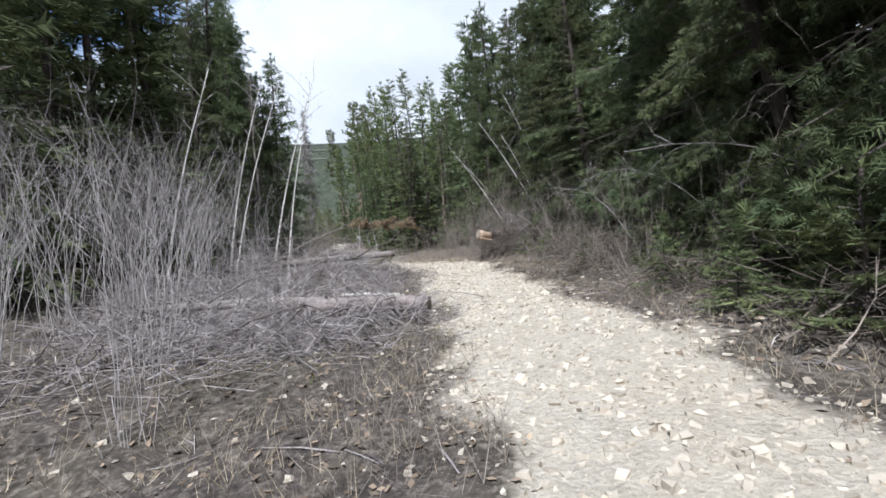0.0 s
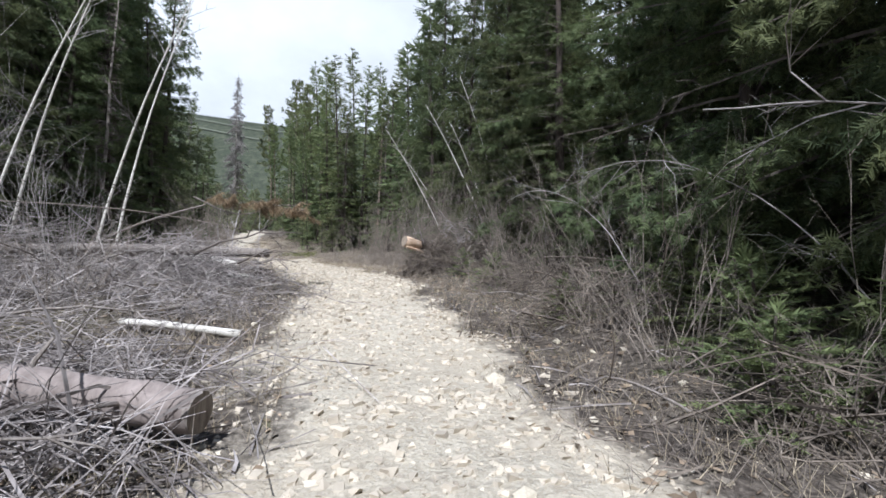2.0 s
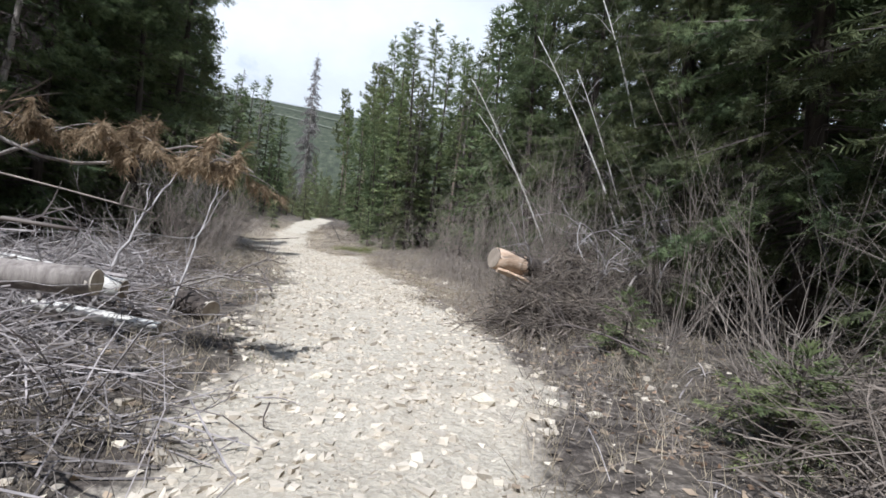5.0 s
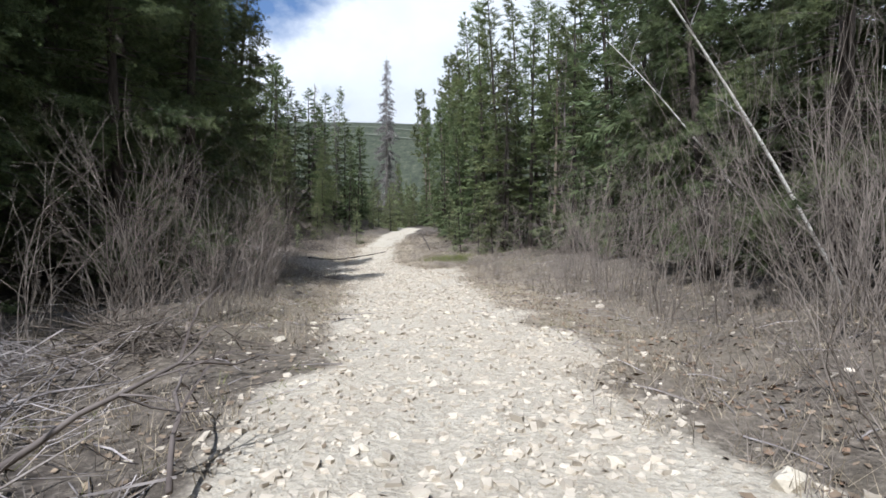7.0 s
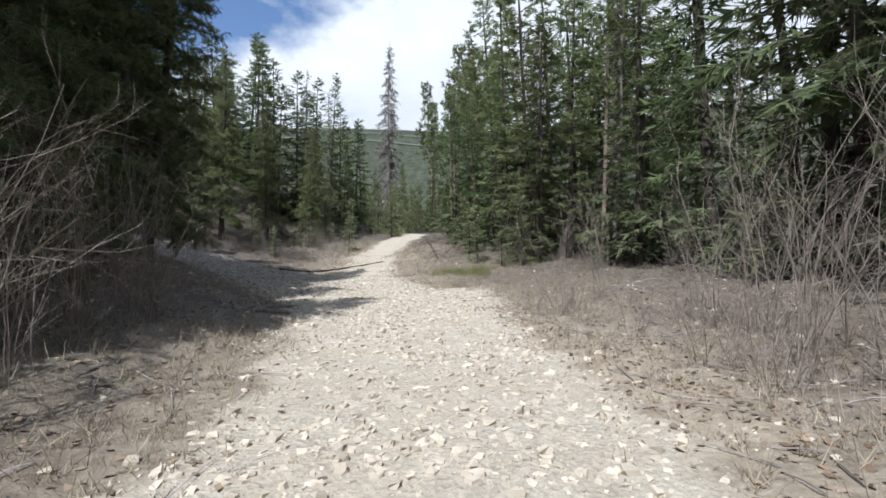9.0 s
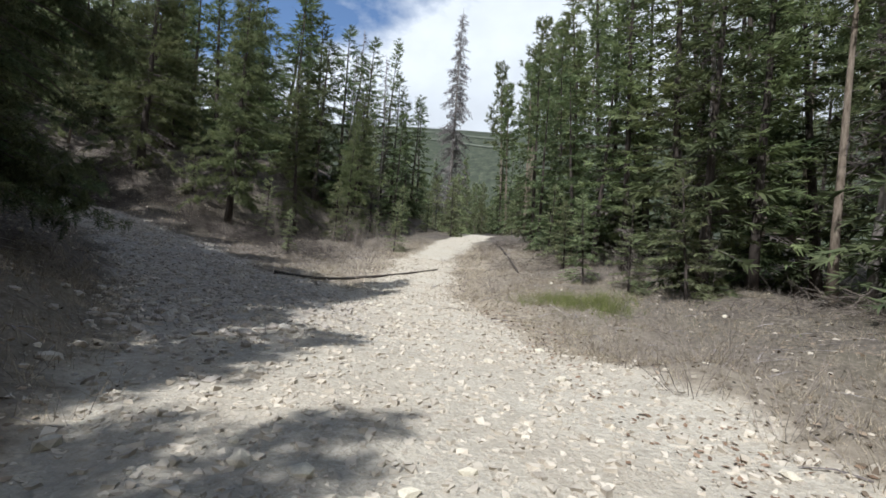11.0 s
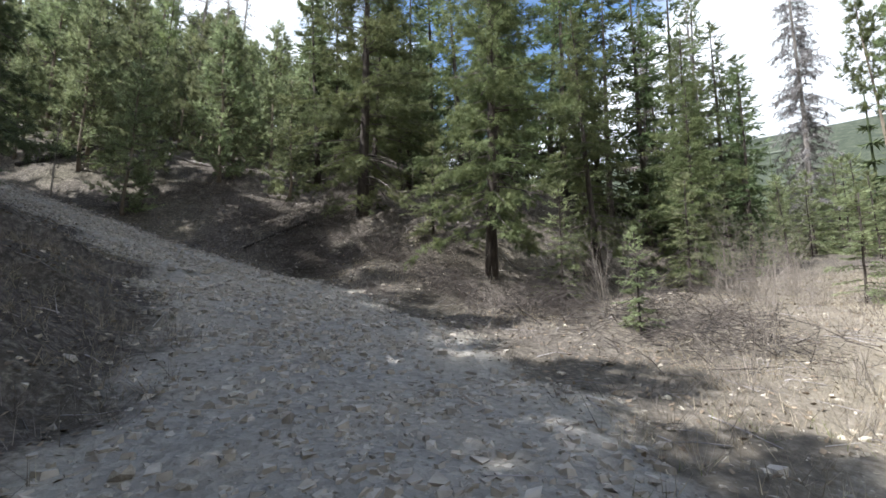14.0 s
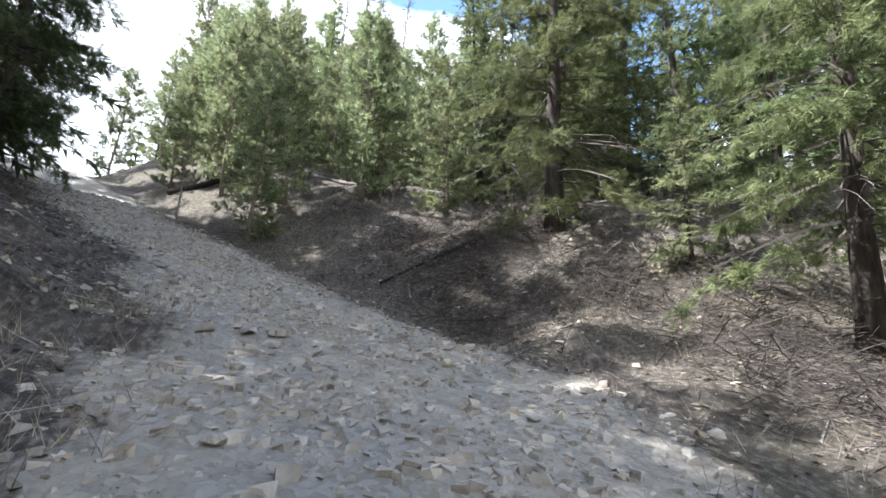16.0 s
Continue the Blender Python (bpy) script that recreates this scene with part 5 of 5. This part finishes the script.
for heaps, tone in ((HEAPS_WEST, "slash"), (HEAPS_EAST, "brown_twig"), (HEAPS_FORK, "dark_twig")):
    for x, y, a, b, h, n, turn in heaps:
        make_heap("brush_heap", "heap of lopped grey twigs and dead boughs" if tone != "dark_twig" else "tangle of dark dead twigs on the bank", x, y, a, b, h, n, rl, tone, thick=0.006 if tone == "dark_twig" else 0.0085, turn=turn, longest=1.1 if tone == "dark_twig" else 1.6)
arching = make_shrub("arching_shrub", "arching leafless alder with long pale stems", 3.6, 10, np.random.default_rng(36), "shrub", 0.75, 4, 0.0075)
stand(arching, [(3.85, 10.1, 0.85), (5.2, 8.4, 0.8), (4.4, 12.4, 0.75), (3.9, 14.4, 0.7), (5.6, 6.2, 0.8), (4.6, 18.6, 0.9), (5.0, 23.0, 0.9)], rs, USED, 8.0)

# a lopped pine top with rust-brown needles
bough = thing("lopped_pine", "lopped pine crown with rust-brown dead needles", "brush pile")
bough.location = (-1.16, 16.85, 3.45)
s, nd = Shape(), Shape()
u = np.linspace(0, 1, 12)
spine = np.column_stack([-2.7 * u, 0.25 * np.sin(u * 4), 0.18 * np.sin(u * 7) + 0.22 * u])
s.tube(spine, np.linspace(0.006, 0.022, 12), 6)
for k in range(30):
    a0 = spine[0] + (spine[-1] - spine[0]) * rl.uniform(0.02, 0.95) + rl.normal(0, 0.03, 3)
    tip = a0 + np.array([rl.uniform(0.05, 0.5), rl.uniform(-0.45, 0.45), rl.uniform(-0.22, 0.16)])
    t = np.linspace(0, 1, 4)[:, None]
    line = a0 + (tip - a0) * t + np.array([0, 0, 0.08]) * (t * (1 - t)) * 2
    s.tube(line, np.linspace(0.008, 0.003, 4), 4, False)
    n = 46
    at_t = rl.uniform(0.15, 1.05, n)[:, None]
    sprays(nd, a0 + (tip - a0) * at_t, (tip - a0) * 0.7 + rl.normal(0, 0.28, (n, 3)) + np.array([0, 0, -0.6]), rl.uniform(0.10, 0.26, n), rl, 0.5, 1.2, FINE_FAN)
part("branch_work", s, M["grey_wood"], bough)
part("needles", nd, M["dead_needles"], bough, "rust-brown drooping needles")

# low green fir boughs in the right-hand brush
fir_bough = make_spruce("fir_bush", "low spreading green fir bush in the brush", 1.7, 1.3, np.random.default_rng(51), clear=0.02, gap=0.16, step=0.1, needles="pine", droop=0.1, radius=0.03, fan=0.26)
stand(fir_bough, [(4.3, 4.9, 1.0), (4.7, 6.8, 0.8), (4.9, 11.0, 0.6), (3.8, 8.4, 0.5), (4.5, 9.4, 0.75), (3.7, 6.2, 0.45), (5.0, 10.2, 0.8), (3.5, 12.2, 0.4), (5.6, 8.0, 1.0), (5.4, 12.6, 0.8), (5.4, 6.4, 1.1), (3.4, 16.8, 0.5), (4.6, 25.0, 0.6), (3.0, 19.4, 0.45)], rl, USED, 6.0)

# ---- loose cover of the ground ----
rg = np.random.default_rng(61)


def scatter(n, x0, x1, y0, y1, weight, rng):
    x, y = rng.uniform(x0, x1, n), rng.uniform(y0, y1, n)
    keep = rng.uniform(0, 1, n) < weight(x, y)
    return x[keep], y[keep]


def verge(x, y):
    d1, d2 = along(MAIN_ROAD, x, y)[0], along(SIDE_ROAD, x, y)[0]
    return np.exp(-np.maximum(np.minimum(d1, d2) - 2.0, 0) / 6.0)


def blades(name, label, material, n, area, weight, size, per, rng, flat=0.25):
    x, y = scatter(n, *area, weight, rng)
    z = land(x, y)
    base = np.repeat(np.column_stack([x, y, z - 0.01]), per, 0) + rng.normal(0, 0.05, (len(x) * per, 3)) * [1, 1, 0]
    m = len(base)
    way = np.column_stack([rng.normal(0, flat, (m, 2)), np.ones(m)])
    ln = rng.uniform(*size, m)[:, None]
    side = unit(np.column_stack([rng.normal(0, 1, (m, 2)), np.zeros(m)])) * 0.0035
    tip = base + unit(way) * ln + np.column_stack([rng.normal(0, 0.05, (m, 2)), np.zeros(m)])
    s = Shape()
    s.add(np.stack([base - side, base + side, tip], 1).reshape(-1, 3), np.arange(m * 3).reshape(-1, 3))
    tagged(new(name, s.mesh(name, material)), label, "grass", kind="stuff")


off_road = lambda x, y: (1 - road_amount(x, y)) * verge(x, y)
blades("dry_grass", "thin dry straw-coloured grass along the verges", M["straw"], 80000, (-30, 9, 3, 68), lambda x, y: off_road(x, y) * (hash_noise(x * 0.5, y * 0.5, 7) > 0.4) * 0.9, (0.08, 0.32), 6, rg, 0.6)
blades("dead_undergrowth", "thin dead brown stalks of last year's undergrowth", M["shrub"], 60000, (-44, 9, 2, 68), lambda x, y: off_road(x, y) * (0.15 + 0.85 * (hash_noise(x * 0.4, y * 0.4, 17) > 0.45)), (0.12, 0.6), 5, rg, 0.8)
blades("green_grass", "sparse new green grass on the verges", M["moss"], 9000, (-26, 8, 5, 66), lambda x, y: off_road(x, y) * (hash_noise(x * 0.33, y * 0.33, 8) > 0.58), (0.05, 0.18), 6, rg, 0.6)


def flakes(name, label, material, n, area, weight, size, rng, category="leaf litter"):
    x, y = scatter(n, *area, weight, rng)
    m = len(x)
    c = np.column_stack([x, y, land(x, y) + 0.012])
    a = unit(np.column_stack([rng.normal(0, 1, (m, 2)), rng.normal(0, 0.3, m)]))
    b = unit(np.cross(a, np.column_stack([rng.normal(0, 0.35, (m, 2)), np.ones(m)])))
    ln = rng.uniform(*size, m)[:, None]
    q = np.stack([c - a * ln, c + b * ln * 0.55, c + a * ln, c - b * ln * 0.55], 1)
    i = np.arange(m)[:, None] * 4
    s = Shape()
    s.add(q.reshape(-1, 3), np.concatenate([i + [0, 2, 1], i + [0, 3, 2]]))
    tagged(new(name, s.mesh(name, material)), label, category, kind="stuff")


flakes("leaf_litter", "fallen brown leaves and bark scraps on the ground", M["leaf"], 130000, (-40, 9, 2, 66), lambda x, y: off_road(x, y) + 0.006, (0.02, 0.06), rg)


def twigs_on_ground(n, rng):
    x, y = scatter(n, -40, 9, 2, 66, lambda a, b: off_road(a, b) + 0.01, rng)
    m = len(x)
    a, ln = rng.uniform(0, 6.28, m), rng.uniform(0.1, 0.8, m)
    ends = [np.column_stack([x + np.cos(a) * ln * f, y + np.sin(a) * ln * f, np.zeros(m)]) for f in (0, 0.5, 1)]
    for e, lift in zip(ends, (0.012, 0.03, 0.015)):
        e[:, 2] = land(e[:, 0], e[:, 1]) + lift
    thick = rng.uniform(0.003, 0.011, m)
    s = Shape()
    for i in range(m):
        s.tube([ends[0][i], ends[1][i], ends[2][i]], np.array([1, 0.8, 0.5]) * thick[i], 3, False)
    tagged(new("twig_litter", s.mesh("twig_litter", M["slash"])), "dead grey twigs lying on the ground", "twigs", kind="stuff")


twigs_on_ground(9000, rg)
blades("dry_grass", "bleached dry grass on the sunny verge", M["straw"], 22000, (-16, -2, 36, 64), lambda x, y: (1 - road_amount(x, y)) * np.exp(-np.maximum(along(MAIN_ROAD, x, y)[0] - 2, 0) / 3) * (along(MAIN_ROAD, x, y)[1] > 0) * (hash_noise(x * 0.7, y * 0.7, 27) > 0.35), (0.06, 0.24), 7, rg, 0.7)
for cx, cy, wide in ((-8.3, 50.9, 0.8), (-7.3, 51.2, 0.75), (-6.8, 50.2, 0.5)):
    blades("green_grass", "low patch of yellow-green shrubby grass on the verge", M["moss"], 2400, (cx - 2, cx + 2, cy - 2, cy + 2), lambda x, y: np.exp(-((x - cx) / wide) ** 2 - ((y - cy) / (wide * 0.8)) ** 2), (0.15, 0.52), 8, rg, 0.5)
east_edge = lambda x, y: np.exp(-((along(MAIN_ROAD, x, y)[0] - 2.7) / 0.55) ** 2) * (along(MAIN_ROAD, x, y)[1] > 0)
flakes("edge_litter", "rust-brown leaves blown along the track's edge", M["rust_leaf"], 45000, (-14, 5, 14, 50), lambda x, y: east_edge(x, y) * (hash_noise(x * 0.8, y * 0.8, 23) > 0.35), (0.018, 0.05), rg)


# ---- stones of the track ----
def stone_shape(rng):
    bm = bmesh.new()
    bmesh.ops.create_icosphere(bm, subdivisions=1, radius=1.0)
    v = np.array([w.co[:] for w in bm.verts])
    f = np.array([[w.index for w in face.verts] for face in bm.faces])
    bm.free()
    v *= rng.uniform(0.72, 1.15, (len(v), 1))
    v *= [1.0, rng.uniform(0.6, 0.95), rng.uniform(0.4, 0.65)]
    return v, f


KINDS = [stone_shape(np.random.default_rng(70 + i)) for i in range(9)]
BLOCK = np.array([(x, y, z) for z, k in ((-0.7, 0.8), (0.6, 0.62)) for x, y in ((-k, -k), (k, -k), (k, k), (-k, k))], float)
BLOCK_F = np.array([(0, 1, 5), (0, 5, 4), (1, 2, 6), (1, 6, 5), (2, 3, 7), (2, 7, 6), (3, 0, 4), (3, 4, 7), (4, 5, 6), (4, 6, 7)])


def strew(n, area, weight, small, spread, power, rng):
    """Many small broken stones as one mesh, ten faces each."""
    x, y = scatter(n, *area, weight, rng)
    m = len(x)
    r = small + spread * rng.uniform(0, 1, m) ** power
    v = BLOCK[None] * rng.uniform(0.65, 1.2, (m, 8, 1)) * np.stack([np.ones(m), rng.uniform(0.6, 1, m), rng.uniform(0.45, 0.9, m)], 1)[:, None]
    v = v + rng.normal(0, 0.19, (m, 8, 3))
    a = rng.uniform(0, 6.28, m)[:, None]
    v = np.stack([v[..., 0] * np.cos(a) - v[..., 1] * np.sin(a), v[..., 0] * np.sin(a) + v[..., 1] * np.cos(a), v[..., 2]], -1) * r[:, None, None]
    v += np.column_stack([x, y, land(x, y) - r * 0.08])[:, None]
    s = Shape()
    s.add(v.reshape(-1, 3), (BLOCK_F[None] + 8 * np.arange(m)[:, None, None]).reshape(-1, 3))
    return s


stony = lambda x, y: np.clip(road_amount(x, y) + 0.06 * off_road(x, y), 0, 1) * (0.25 + 0.75 * hash_noise(x * 1.1, y * 1.1, 12))
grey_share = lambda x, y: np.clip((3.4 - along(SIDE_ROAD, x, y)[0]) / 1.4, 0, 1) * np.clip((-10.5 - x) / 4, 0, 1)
gravel_shape = strew(700000, (-34, 4, 1, 60), lambda x, y: stony(x, y) * (1 - grey_share(x, y)), 0.010, 0.058, 3.2, rg)
tagged(new("gravel", gravel_shape.mesh("gravel", M["stone"], False)), "pale broken stone gravel strewn over the track", "gravel", kind="stuff")
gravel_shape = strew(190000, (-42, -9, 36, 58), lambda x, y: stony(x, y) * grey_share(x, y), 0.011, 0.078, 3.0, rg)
tagged(new("gravel", gravel_shape.mesh("gravel", M["shaded_grey_stone"], False)), "grey broken stone gravel of the side road, darkened as if shaded", "gravel", kind="stuff")

rocks = []
for v, f in KINDS:
    s = Shape()
    s.add(v, f)
    rocks.append(s.mesh("stone", M["stone"], False))
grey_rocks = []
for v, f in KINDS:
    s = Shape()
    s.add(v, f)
    grey_rocks.append(s.mesh("stone", M["shaded_grey_stone"], False))
bx, by = scatter(2600, -30, 4, 6, 58, lambda x, y: np.clip(road_amount(x, y), 0, 1) * 0.55 + 0.10 * off_road(x, y), rg)
for i in range(min(300, len(bx))):
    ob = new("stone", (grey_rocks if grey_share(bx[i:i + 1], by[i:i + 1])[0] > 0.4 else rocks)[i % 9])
    r = 0.055 + 0.075 * rg.uniform(0, 1) ** 2
    ob.parent = ground
    ob.matrix_basis = pose(bx[i], by[i], on(bx[i], by[i]) + 0.1 * r, rg.normal(0, 12), rg.normal(0, 12), rg.uniform(0, 360)) @ Matrix.Diagonal((r, r, r, 1))
# single larger stones that catch the eye
for x, y, r in ((-4.75, 26.63, 0.10), (-4.62, 26.38, 0.09), (-28.1, 50.7, 0.11), (-30.4, 56.0, 0.09), (-1.3, 12.6, 0.10), (-0.9, 12.2, 0.08), (-2.4, 19.2, 0.10), (-2.0, 18.9, 0.08), (-6.4, 42.6, 0.10), (-9.9, 37.9, 0.14), (-9.3, 37.2, 0.10), (-10.4, 38.6, 0.12)):
    ob = new("stone", rocks[int(10 * r * 7) % 9])
    ob.parent = ground
    ob.matrix_basis = pose(x, y, on(x, y) + 0.2 * r, 8, -6, 40 * x) @ Matrix.Diagonal((r, r, r, 1))

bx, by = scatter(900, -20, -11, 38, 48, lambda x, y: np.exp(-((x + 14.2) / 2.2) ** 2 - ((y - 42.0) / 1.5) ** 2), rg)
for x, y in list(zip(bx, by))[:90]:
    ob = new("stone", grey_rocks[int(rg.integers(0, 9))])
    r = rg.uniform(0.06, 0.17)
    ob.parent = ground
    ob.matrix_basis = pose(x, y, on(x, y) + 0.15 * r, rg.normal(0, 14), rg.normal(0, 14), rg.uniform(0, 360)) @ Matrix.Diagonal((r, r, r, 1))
